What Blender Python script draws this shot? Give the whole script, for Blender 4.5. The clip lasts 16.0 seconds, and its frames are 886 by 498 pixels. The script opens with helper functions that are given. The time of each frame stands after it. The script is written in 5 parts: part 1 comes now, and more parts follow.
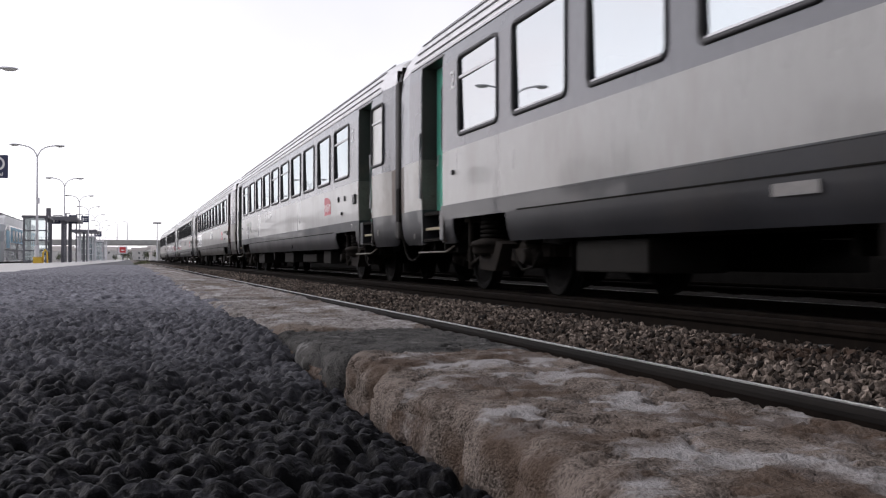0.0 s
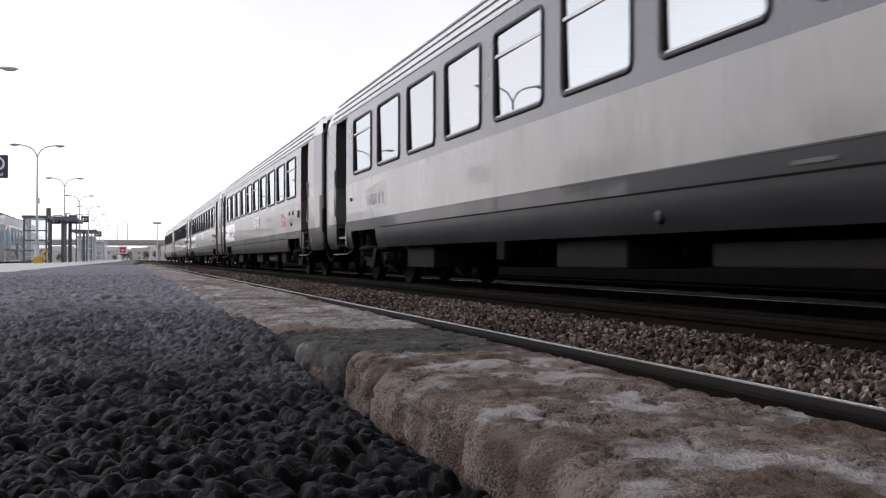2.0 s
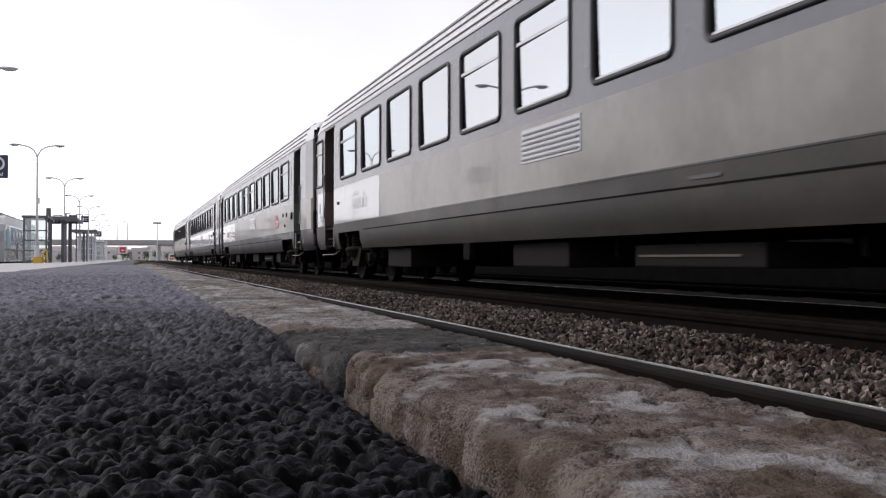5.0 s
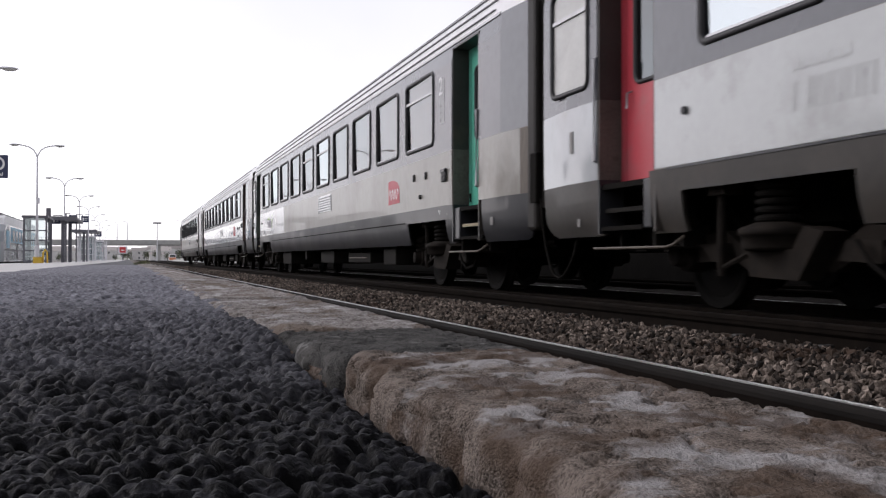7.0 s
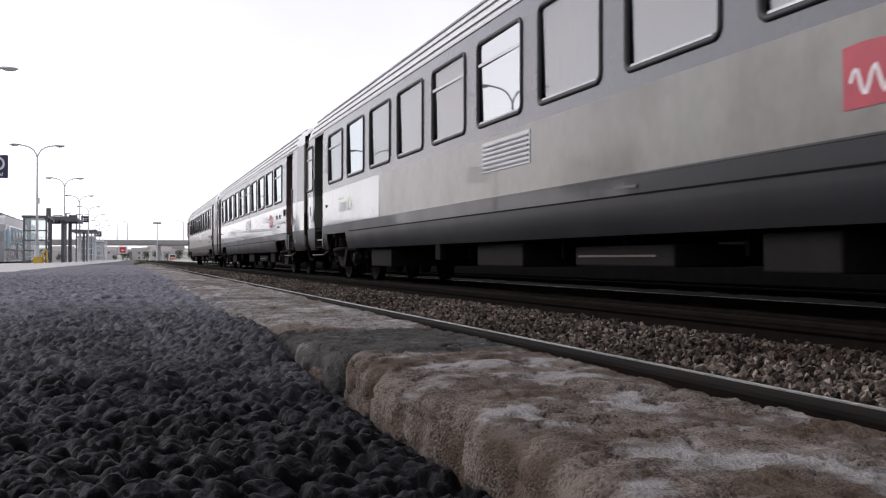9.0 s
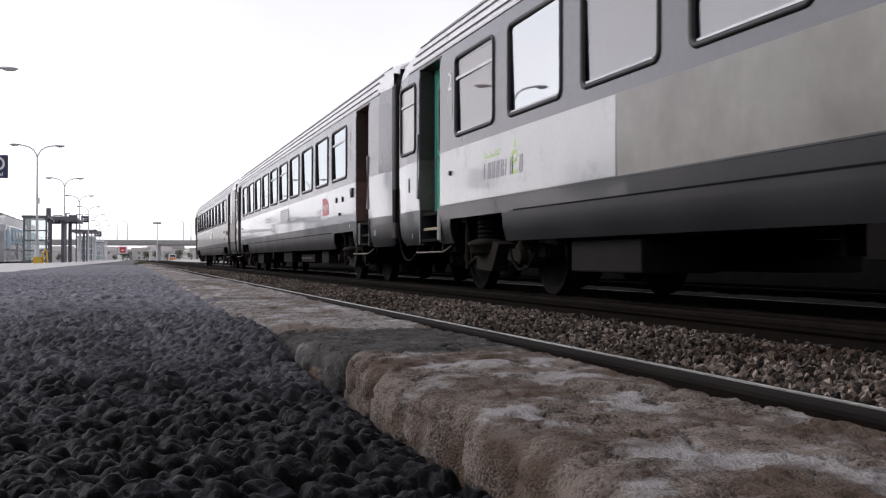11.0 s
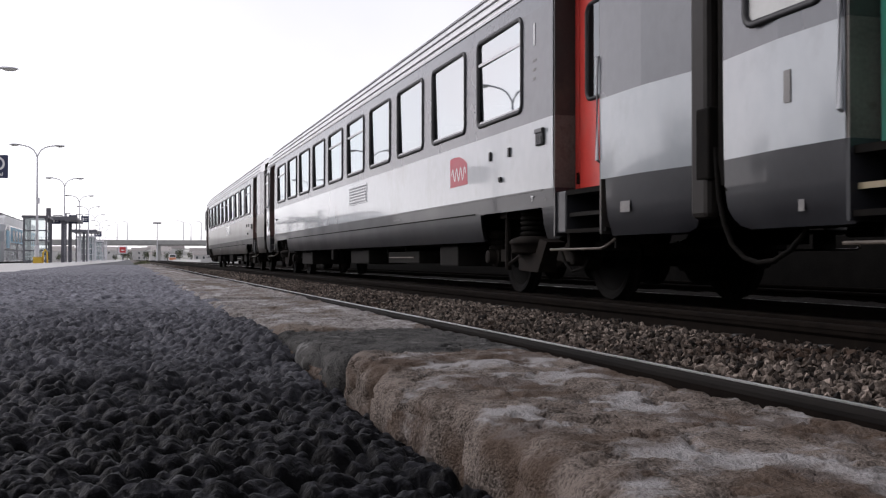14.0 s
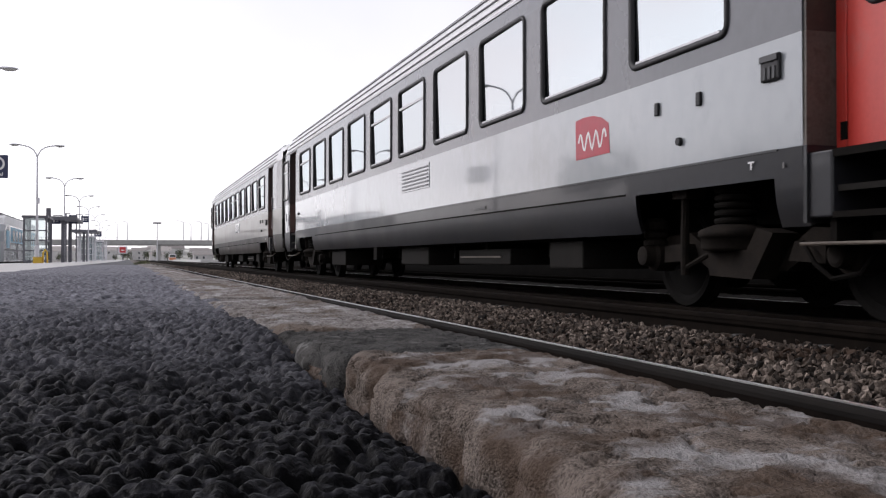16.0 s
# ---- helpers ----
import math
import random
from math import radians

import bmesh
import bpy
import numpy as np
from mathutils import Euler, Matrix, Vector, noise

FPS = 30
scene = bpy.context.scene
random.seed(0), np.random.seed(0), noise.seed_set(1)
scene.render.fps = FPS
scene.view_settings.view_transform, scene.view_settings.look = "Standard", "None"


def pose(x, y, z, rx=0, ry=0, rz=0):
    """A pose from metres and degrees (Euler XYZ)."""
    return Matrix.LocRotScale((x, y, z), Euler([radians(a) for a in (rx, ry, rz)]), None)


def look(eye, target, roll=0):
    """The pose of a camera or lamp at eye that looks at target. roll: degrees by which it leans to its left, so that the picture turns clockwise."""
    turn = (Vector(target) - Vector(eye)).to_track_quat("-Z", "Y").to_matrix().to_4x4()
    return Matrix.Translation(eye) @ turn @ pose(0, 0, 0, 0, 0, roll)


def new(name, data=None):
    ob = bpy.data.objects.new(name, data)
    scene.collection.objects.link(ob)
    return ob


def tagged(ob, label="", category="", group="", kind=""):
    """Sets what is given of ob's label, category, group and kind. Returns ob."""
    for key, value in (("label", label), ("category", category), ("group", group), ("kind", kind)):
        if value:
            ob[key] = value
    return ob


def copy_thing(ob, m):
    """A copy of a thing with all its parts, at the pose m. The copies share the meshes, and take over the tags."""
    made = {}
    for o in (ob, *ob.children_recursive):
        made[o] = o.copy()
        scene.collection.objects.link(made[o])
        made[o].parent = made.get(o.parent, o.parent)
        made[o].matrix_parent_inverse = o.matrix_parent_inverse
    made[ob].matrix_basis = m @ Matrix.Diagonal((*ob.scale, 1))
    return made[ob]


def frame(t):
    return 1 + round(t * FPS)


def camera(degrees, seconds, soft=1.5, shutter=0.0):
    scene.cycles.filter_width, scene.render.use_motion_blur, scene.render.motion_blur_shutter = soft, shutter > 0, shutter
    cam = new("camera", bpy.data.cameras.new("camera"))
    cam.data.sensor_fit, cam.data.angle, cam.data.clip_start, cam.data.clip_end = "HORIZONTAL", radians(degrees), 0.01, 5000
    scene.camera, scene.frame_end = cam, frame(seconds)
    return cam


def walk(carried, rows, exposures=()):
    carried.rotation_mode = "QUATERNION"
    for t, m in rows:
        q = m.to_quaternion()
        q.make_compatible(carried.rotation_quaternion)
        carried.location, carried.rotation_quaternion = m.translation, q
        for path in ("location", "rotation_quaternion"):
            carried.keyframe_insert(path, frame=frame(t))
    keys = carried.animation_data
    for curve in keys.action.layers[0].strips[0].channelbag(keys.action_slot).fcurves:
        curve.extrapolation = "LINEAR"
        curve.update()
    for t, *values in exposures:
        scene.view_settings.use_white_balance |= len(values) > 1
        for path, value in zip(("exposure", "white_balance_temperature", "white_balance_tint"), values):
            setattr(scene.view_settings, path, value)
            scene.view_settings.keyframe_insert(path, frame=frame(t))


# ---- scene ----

# ---- camera: it lies on the platform and never moves ----
EYE = (0.0, 0.0, 0.10)
YAW, PITCH = 17.62, 0.59
cam = camera(48.27, 16.0, soft=1.2, shutter=0.25)
AIM = look(EYE, (10 * math.sin(radians(YAW)), 10 * math.cos(radians(YAW)), EYE[2] + 10 * math.tan(radians(PITCH))))
walk(cam, [(0, AIM), (16.0, AIM)], exposures=[(0, 0.5, 6350, 17), (16.0, 0.5, 6350, 17)])

# ---- daylight: a white overcast sky, a weak and very soft sun ----
SUN_ELEV, SUN_TURN = 32.0, 308.0
world = bpy.data.worlds.new("overcast_sky")
scene.world = world
world.use_nodes = True
wt = world.node_tree
wt.nodes.clear()
sky = wt.nodes.new("ShaderNodeTexSky")
sky.sky_type, sky.sun_disc = "NISHITA", False
sky.sun_elevation, sky.sun_rotation = radians(SUN_ELEV), radians(SUN_TURN)
sky.dust_density, sky.air_density, sky.ozone_density = 0.6, 1.0, 1.0
grey_sky = wt.nodes.new("ShaderNodeHueSaturation")
grey_sky.inputs["Saturation"].default_value = 0.10
cloud = wt.nodes.new("ShaderNodeTexNoise")
cloud.inputs["Scale"].default_value, cloud.inputs["Detail"].default_value = 2.2, 5.0
cloud_ramp = wt.nodes.new("ShaderNodeMapRange")
cloud_ramp.inputs[1].default_value, cloud_ramp.inputs[2].default_value = 0.3, 0.7
cloud_ramp.inputs[3].default_value, cloud_ramp.inputs[4].default_value = 0.88, 1.06
cloud_mix = wt.nodes.new("ShaderNodeVectorMath")
cloud_mix.operation = "SCALE"
back = wt.nodes.new("ShaderNodeBackground")
back.inputs["Strength"].default_value = 0.135
w_out = wt.nodes.new("ShaderNodeOutputWorld")
wt.links.new(sky.outputs["Color"], grey_sky.inputs["Color"])
wt.links.new(grey_sky.outputs["Color"], cloud_mix.inputs[0])
wt.links.new(cloud.outputs["Fac"], cloud_ramp.inputs[0])
wt.links.new(cloud_ramp.outputs[0], cloud_mix.inputs["Scale"])
cloud_tint = wt.nodes.new("ShaderNodeMix")
cloud_tint.data_type, cloud_tint.blend_type = "RGBA", "MULTIPLY"
cloud_tint.inputs[7].default_value = (1.0, 0.94, 0.92, 1)
tint_noise = wt.nodes.new("ShaderNodeTexNoise")
tint_noise.inputs["Scale"].default_value, tint_noise.inputs["Detail"].default_value = 3.1, 6.0
tint_ramp = wt.nodes.new("ShaderNodeMapRange")
tint_ramp.inputs[1].default_value, tint_ramp.inputs[2].default_value = 0.55, 0.70
wt.links.new(tint_noise.outputs["Fac"], tint_ramp.inputs[0])
wt.links.new(tint_ramp.outputs[0], cloud_tint.inputs[0])
wt.links.new(cloud_mix.outputs[0], cloud_tint.inputs[6])
wt.links.new(cloud_tint.outputs[2], back.inputs["Color"])
wt.links.new(back.outputs[0], w_out.inputs[0])
sun = new("sun", bpy.data.lights.new("sun", "SUN"))
sun.data.energy, sun.data.angle, sun.data.color = 0.8, radians(22), (1.0, 0.97, 0.93)
turn, elev = radians(SUN_TURN), radians(SUN_ELEV)
sun.matrix_world = look((60 * math.sin(turn) * math.cos(elev), 60 * math.cos(turn) * math.cos(elev), 60 * math.sin(elev)), (0, 0, 0))


# ---- materials ----
def surface(name, a, b, rough=0.6, metal=0.0, scale=8.0, fine=90.0, bump=0.15, depth=0.004, stretch=(1, 1, 1),
            wear=None, wear_scale=1.2, wear_low=0.55, wear_high=0.72, rough_spread=0.12, island=0.0, each=0.0, spec=0.5, low=0.5, high=1.0, grain=0.5, stain=None, stain_scale=6.0, coat=0.0, far_sheen=None, top_wear_light=False):
    """Two-scale procedural surface between the colours a and b, with optional wear, stains and a ragged far sheen,
    painted into the colour, that starts some way along y.
    """
    m = bpy.data.materials.new(name)
    m.use_nodes = True
    t = m.node_tree
    p = t.nodes["Principled BSDF"]
    co = t.nodes.new("ShaderNodeTexCoord")
    mp = t.nodes.new("ShaderNodeMapping")
    mp.inputs["Scale"].default_value = stretch
    t.links.new(co.outputs["Object"], mp.inputs["Vector"])
    n1 = t.nodes.new("ShaderNodeTexNoise")
    n1.inputs["Scale"].default_value, n1.inputs["Detail"].default_value = scale, 6.0
    n2 = t.nodes.new("ShaderNodeTexNoise")
    n2.inputs["Scale"].default_value, n2.inputs["Detail"].default_value = fine, 4.0
    for n in (n1, n2):
        t.links.new(mp.outputs[0], n.inputs["Vector"])
    add = t.nodes.new("ShaderNodeMath")
    add.operation = "MULTIPLY_ADD"
    t.links.new(n2.outputs["Fac"], add.inputs[0])
    add.inputs[1].default_value = grain
    t.links.new(n1.outputs["Fac"], add.inputs[2])
    rng = t.nodes.new("ShaderNodeMapRange")
    rng.inputs[1].default_value, rng.inputs[2].default_value = low, high
    t.links.new(add.outputs[0], rng.inputs[0])
    mix = t.nodes.new("ShaderNodeMix")
    mix.data_type = "RGBA"
    mix.inputs[6].default_value, mix.inputs[7].default_value = (*a, 1), (*b, 1)
    t.links.new(rng.outputs[0], mix.inputs[0])
    col = mix.outputs[2]
    if wear:
        n3 = t.nodes.new("ShaderNodeTexNoise")
        n3.inputs["Scale"].default_value, n3.inputs["Detail"].default_value = wear_scale, 8.0
        n3.inputs["Roughness"].default_value = 0.65
        t.links.new(mp.outputs[0], n3.inputs["Vector"])
        r3 = t.nodes.new("ShaderNodeMapRange")
        r3.inputs[1].default_value, r3.inputs[2].default_value = wear_low, wear_high
        t.links.new(n3.outputs["Fac"], r3.inputs[0])
        m3 = t.nodes.new("ShaderNodeMix")
        m3.data_type = "RGBA"
        m3.inputs[7].default_value = (*wear, 1)
        t.links.new(col, m3.inputs[6])
        amount = r3.outputs[0]
        # Keeps wear on upward faces; on the asphalt this paints lit tops.
        if top_wear_light:
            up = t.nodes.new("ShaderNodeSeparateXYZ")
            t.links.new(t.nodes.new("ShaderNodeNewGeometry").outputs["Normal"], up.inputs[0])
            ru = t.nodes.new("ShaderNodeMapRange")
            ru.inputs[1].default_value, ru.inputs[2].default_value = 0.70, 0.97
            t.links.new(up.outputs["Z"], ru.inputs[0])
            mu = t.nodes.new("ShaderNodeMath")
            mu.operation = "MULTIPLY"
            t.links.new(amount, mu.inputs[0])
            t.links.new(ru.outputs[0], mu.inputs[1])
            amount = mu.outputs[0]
        t.links.new(amount, m3.inputs[0])
        col = m3.outputs[2]
    if stain:
        n4 = t.nodes.new("ShaderNodeTexNoise")
        n4.inputs["Scale"].default_value, n4.inputs["Detail"].default_value = stain_scale, 7.0
        t.links.new(mp.outputs[0], n4.inputs["Vector"])
        r4 = t.nodes.new("ShaderNodeMapRange")
        r4.inputs[1].default_value, r4.inputs[2].default_value, r4.inputs[4].default_value = 0.49, 0.60, 0.75
        t.links.new(n4.outputs["Fac"], r4.inputs[0])
        m4 = t.nodes.new("ShaderNodeMix")
        m4.data_type = "RGBA"
        m4.inputs[7].default_value = (*stain, 1)
        t.links.new(col, m4.inputs[6])
        t.links.new(r4.outputs[0], m4.inputs[0])
        col = m4.outputs[2]
    # Sheen of the distant surface, painted in as paler colour along y.
    if far_sheen:
        begin, full, pale, strong = far_sheen
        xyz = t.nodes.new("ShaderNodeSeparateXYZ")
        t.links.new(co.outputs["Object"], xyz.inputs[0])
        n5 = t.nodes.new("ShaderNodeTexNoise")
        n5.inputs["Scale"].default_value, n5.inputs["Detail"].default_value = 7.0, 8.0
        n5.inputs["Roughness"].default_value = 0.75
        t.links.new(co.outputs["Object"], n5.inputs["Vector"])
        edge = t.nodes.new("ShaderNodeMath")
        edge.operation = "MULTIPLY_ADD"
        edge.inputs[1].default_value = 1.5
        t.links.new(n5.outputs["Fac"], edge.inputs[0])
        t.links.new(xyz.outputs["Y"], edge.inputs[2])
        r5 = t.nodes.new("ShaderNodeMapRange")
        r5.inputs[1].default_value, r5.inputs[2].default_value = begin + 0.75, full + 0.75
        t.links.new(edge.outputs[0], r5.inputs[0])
        # Two grain tones of the painted sheen.
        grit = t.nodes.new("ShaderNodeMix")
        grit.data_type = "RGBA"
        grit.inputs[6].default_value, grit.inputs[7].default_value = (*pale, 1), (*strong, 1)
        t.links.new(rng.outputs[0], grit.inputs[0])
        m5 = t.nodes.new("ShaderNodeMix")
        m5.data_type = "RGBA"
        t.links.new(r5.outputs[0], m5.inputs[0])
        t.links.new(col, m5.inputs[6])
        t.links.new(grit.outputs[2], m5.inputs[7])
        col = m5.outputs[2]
    p.inputs["Coat Weight"].default_value, p.inputs["Coat Roughness"].default_value = coat, 0.04
    for source, spread in (("island", island), ("each", each)):
        if spread:
            if source == "island":
                rnd = t.nodes.new("ShaderNodeNewGeometry").outputs["Random Per Island"]
            else:
                rnd = t.nodes.new("ShaderNodeObjectInfo").outputs["Random"]
            rr = t.nodes.new("ShaderNodeMapRange")
            rr.inputs[3].default_value, rr.inputs[4].default_value = 1 - spread, 1 + spread
            t.links.new(rnd, rr.inputs[0])
            sc = t.nodes.new("ShaderNodeVectorMath")
            sc.operation = "SCALE"
            t.links.new(col, sc.inputs[0])
            t.links.new(rr.outputs[0], sc.inputs["Scale"])
            col = sc.outputs[0]
    t.links.new(col, p.inputs["Base Color"])
    rg = t.nodes.new("ShaderNodeMapRange")
    rg.inputs[3].default_value, rg.inputs[4].default_value = max(0.02, rough - rough_spread), min(1.0, rough + rough_spread)
    t.links.new(n1.outputs["Fac"], rg.inputs[0])
    t.links.new(rg.outputs[0], p.inputs["Roughness"])
    p.inputs["Metallic"].default_value = metal
    p.inputs["Specular IOR Level"].default_value = spec
    if bump:
        bp = t.nodes.new("ShaderNodeBump")
        bp.inputs["Strength"].default_value, bp.inputs["Distance"].default_value = bump, depth
        t.links.new(add.outputs[0], bp.inputs["Height"])
        t.links.new(bp.outputs[0], p.inputs["Normal"])
    return m


def glazing(name, tint, reflect, rough=0.02):
    """Coated glass: a share of clear reflection that grows towards grazing, over a tinted see-through pane."""
    m = bpy.data.materials.new(name)
    m.use_nodes = True
    t = m.node_tree
    t.nodes.clear()
    out = t.nodes.new("ShaderNodeOutputMaterial")
    mix = t.nodes.new("ShaderNodeMixShader")
    clear = t.nodes.new("ShaderNodeBsdfTransparent")
    clear.inputs[0].default_value = (*tint, 1)
    gloss = t.nodes.new("ShaderNodeBsdfGlossy")
    gloss.inputs["Color"].default_value = (0.86, 0.92, 0.94, 1)
    gloss.inputs["Roughness"].default_value = rough
    fres = t.nodes.new("ShaderNodeFresnel")
    fres.inputs["IOR"].default_value = 1.5
    rng = t.nodes.new("ShaderNodeMapRange")
    rng.inputs[3].default_value, rng.inputs[4].default_value = reflect, 1.0
    t.links.new(fres.outputs[0], rng.inputs[0])
    t.links.new(rng.outputs[0], mix.inputs[0])
    t.links.new(clear.outputs[0], mix.inputs[1])
    t.links.new(gloss.outputs[0], mix.inputs[2])
    t.links.new(mix.outputs[0], out.inputs[0])
    return m


# Pale chipping tops and the far brightening are light put into the colour.
M_asphalt = surface("coarse_asphalt", (0.0004, 0.0004, 0.0006), (0.0022, 0.0022, 0.0029), 0.5, scale=90, fine=500, bump=1.0, depth=0.002, wear=(0.026, 0.026, 0.031), wear_scale=130, wear_low=0.42, wear_high=0.64, spec=0.05, top_wear_light=True, far_sheen=(0.62, 2.3, (0.050, 0.050, 0.062), (0.33, 0.33, 0.37)))
M_asphalt_far = surface("worn_asphalt", (0.016, 0.016, 0.02), (0.045, 0.045, 0.052), 0.6, scale=14, fine=110, bump=0.9, depth=0.012, wear=(0.08, 0.08, 0.086), wear_scale=3, spec=0.4)
M_paving = surface("pale_paving", (0.50, 0.49, 0.48), (0.64, 0.63, 0.62), 0.8, scale=1.5, fine=40, bump=0.2)
M_kerb = surface("weathered_kerb_stone", (0.034, 0.026, 0.020), (0.225, 0.186, 0.160), 0.92, scale=46, fine=700, bump=0.7, depth=0.003, wear=(0.34, 0.325, 0.32), wear_scale=26, wear_low=0.51, wear_high=0.61, each=0.12, spec=0.12, low=0.84, high=1.26, grain=1.2, stretch=(0.9, 0.9, 1.0), stain=(0.075, 0.048, 0.032), stain_scale=21, top_wear_light=True)
M_kerbpale = surface("pale_weathered_kerb_stone", (0.11, 0.095, 0.085), (0.34, 0.315, 0.30), 0.9, scale=40, fine=300, bump=0.8, depth=0.004, wear=(0.50, 0.49, 0.49), wear_scale=15, wear_low=0.52, wear_high=0.64, each=0.15, spec=0.12, low=0.80, high=1.22, grain=1.1, stain=(0.13, 0.095, 0.07), stain_scale=13, top_wear_light=True)
M_kerbdark = surface("dark_patched_kerb_stone", (0.022, 0.022, 0.022), (0.10, 0.096, 0.09), 0.9, scale=40, fine=700, bump=0.8, depth=0.003, wear=(0.20, 0.195, 0.19), wear_scale=24, wear_low=0.57, wear_high=0.68, spec=0.12, low=0.80, high=1.22, grain=1.1)
M_kerbface = surface("soil_stained_kerb_stone", (0.045, 0.033, 0.026), (0.165, 0.132, 0.112), 0.95, scale=46, fine=420, bump=0.8, depth=0.003, wear=(0.24, 0.215, 0.20), wear_scale=24, wear_low=0.54, wear_high=0.66, spec=0.06, low=0.80, high=1.22, grain=1.1, stain=(0.070, 0.045, 0.030), stain_scale=16)
M_ballast = surface("ballast_stone", (0.026, 0.019, 0.014), (0.25, 0.205, 0.172), 0.85, scale=26, fine=190, bump=0.4, depth=0.004, wear=(0.030, 0.018, 0.012), wear_scale=1.4, wear_low=0.46, wear_high=0.66, island=0.95, spec=0.2, low=0.58, high=0.98)
M_bed = surface("ballast_bed", (0.035, 0.027, 0.021), (0.10, 0.080, 0.066), 0.9, scale=17, fine=60, bump=1.0, depth=0.03, wear=(0.03, 0.02, 0.015), wear_scale=0.8, spec=0.1)
# Darker copy of the bed with the train's shade painted in.
M_bedshade = surface("shade_dark_ballast_bed", (0.010, 0.008, 0.007), (0.03, 0.025, 0.021), 0.9, scale=17, fine=60, bump=1.0, depth=0.03, wear=(0.010, 0.008, 0.006), wear_scale=0.8, spec=0.05)
M_rust = surface("rusty_rail_steel", (0.005, 0.004, 0.0035), (0.013, 0.010, 0.008), 0.95, metal=0.0, scale=9, fine=120, bump=0.25, depth=0.002, spec=0.03)
M_head = surface("polished_running_band", (0.55, 0.54, 0.53), (0.72, 0.71, 0.70), 0.38, metal=1.0, scale=6, fine=80, bump=0.05, depth=0.001, stretch=(6, 0.3, 6))
M_headdull = surface("worn_rail_head", (0.007, 0.0062, 0.0057), (0.020, 0.0175, 0.0155), 0.75, metal=0.0, scale=6, fine=80, bump=0.15, depth=0.001, stretch=(6, 0.3, 6), spec=0.04)
M_sleeper = surface("oily_concrete_sleeper", (0.03, 0.025, 0.02), (0.075, 0.065, 0.055), 0.85, scale=5, fine=70, bump=0.3, each=0.15, spec=0.15)
M_clip = surface("black_rail_clip", (0.012, 0.011, 0.01), (0.03, 0.026, 0.022), 0.6, metal=0.4, bump=0.1)
M_earth = surface("distant_yard_ground", (0.16, 0.14, 0.12), (0.26, 0.24, 0.21), 0.9, scale=0.4, fine=6, bump=0.3, wear=(0.09, 0.10, 0.06), wear_scale=0.15)
M_white = surface("light_grey_coach_paint", (0.268, 0.287, 0.303), (0.318, 0.338, 0.354), 0.17, scale=0.5, fine=7, bump=0.012, depth=0.003, stretch=(1, 1, 0.8), wear=(0.21, 0.215, 0.215), wear_scale=0.9, wear_low=0.54, wear_high=0.82, rough_spread=0.06, coat=0.6)
M_soiled = surface("soiled_light_grey_coach_paint", (0.168, 0.161, 0.142), (0.230, 0.221, 0.197), 0.32, scale=0.6, fine=8, bump=0.012, depth=0.003, stretch=(1, 1, 0.8), wear=(0.115, 0.096, 0.079), wear_scale=0.9, wear_low=0.48, wear_high=0.80, rough_spread=0.08, coat=0.26, spec=0.4)
M_skirtsoil = surface("dusty_dark_skirt_paint", (0.028, 0.0255, 0.0225), (0.047, 0.042, 0.037), 0.48, scale=1.0, fine=14, bump=0.03, depth=0.003, wear=(0.070, 0.058, 0.047), wear_scale=0.9, wear_low=0.50, wear_high=0.80, spec=0.3, coat=0.1)
M_endpaint = surface("grimy_end_paint", (0.16, 0.15, 0.13), (0.24, 0.228, 0.20), 0.32, scale=0.9, fine=12, bump=0.015, depth=0.003, stretch=(1, 1, 0.8), wear=(0.11, 0.085, 0.066), wear_scale=1.1, wear_low=0.48, wear_high=0.74, coat=0.3)
M_corner = surface("brown_soiled_corner_paint", (0.075, 0.06, 0.048), (0.15, 0.125, 0.10), 0.5, scale=2.2, fine=22, bump=0.03, depth=0.003, stretch=(1, 1, 0.3), wear=(0.035, 0.026, 0.02), wear_scale=1.6, wear_low=0.45, wear_high=0.7, spec=0.3)
M_dull = surface("dull_grimy_coach_paint", (0.24, 0.235, 0.225), (0.31, 0.305, 0.295), 0.3, scale=1.1, fine=14, bump=0.015, depth=0.003, stretch=(1, 1, 0.35), wear=(0.17, 0.15, 0.13), wear_scale=1.1, wear_low=0.5, wear_high=0.8, coat=0.3)
M_fresh = surface("fresh_white_coach_paint", (0.38, 0.39, 0.39), (0.43, 0.44, 0.44), 0.2, scale=1.1, fine=14, bump=0.02, depth=0.003, wear=(0.30, 0.30, 0.295), wear_scale=1.6, rough_spread=0.06, coat=0.5)
M_grey = surface("mid_grey_coach_paint", (0.070, 0.073, 0.084), (0.094, 0.097, 0.110), 0.26, scale=0.7, fine=10, bump=0.012, depth=0.003, stretch=(1, 1, 0.8), wear=(0.11, 0.111, 0.114), wear_scale=1.1, wear_low=0.57, wear_high=0.84, rough_spread=0.08, coat=0.25)
M_skirt = surface("dark_grey_skirt_paint", (0.0135, 0.014, 0.0165), (0.0215, 0.022, 0.0255), 0.40, scale=1.0, fine=14, bump=0.03, depth=0.003, wear=(0.030, 0.0265, 0.0235), wear_scale=0.9, wear_low=0.52, wear_high=0.80, spec=0.3, coat=0.22)
M_roof = surface("pale_ribbed_roof_paint", (0.70, 0.70, 0.71), (0.80, 0.80, 0.81), 0.4, scale=1.0, fine=12, bump=0.03, wear=(0.52, 0.51, 0.50), wear_scale=1.1)
M_rib = surface("dirty_roof_rib", (0.10, 0.10, 0.11), (0.17, 0.17, 0.18), 0.5, scale=2, fine=20, bump=0.05)
M_rubber = surface("black_rubber", (0.008, 0.008, 0.009), (0.016, 0.016, 0.018), 0.5, scale=6, fine=60, bump=0.06, spec=0.3)
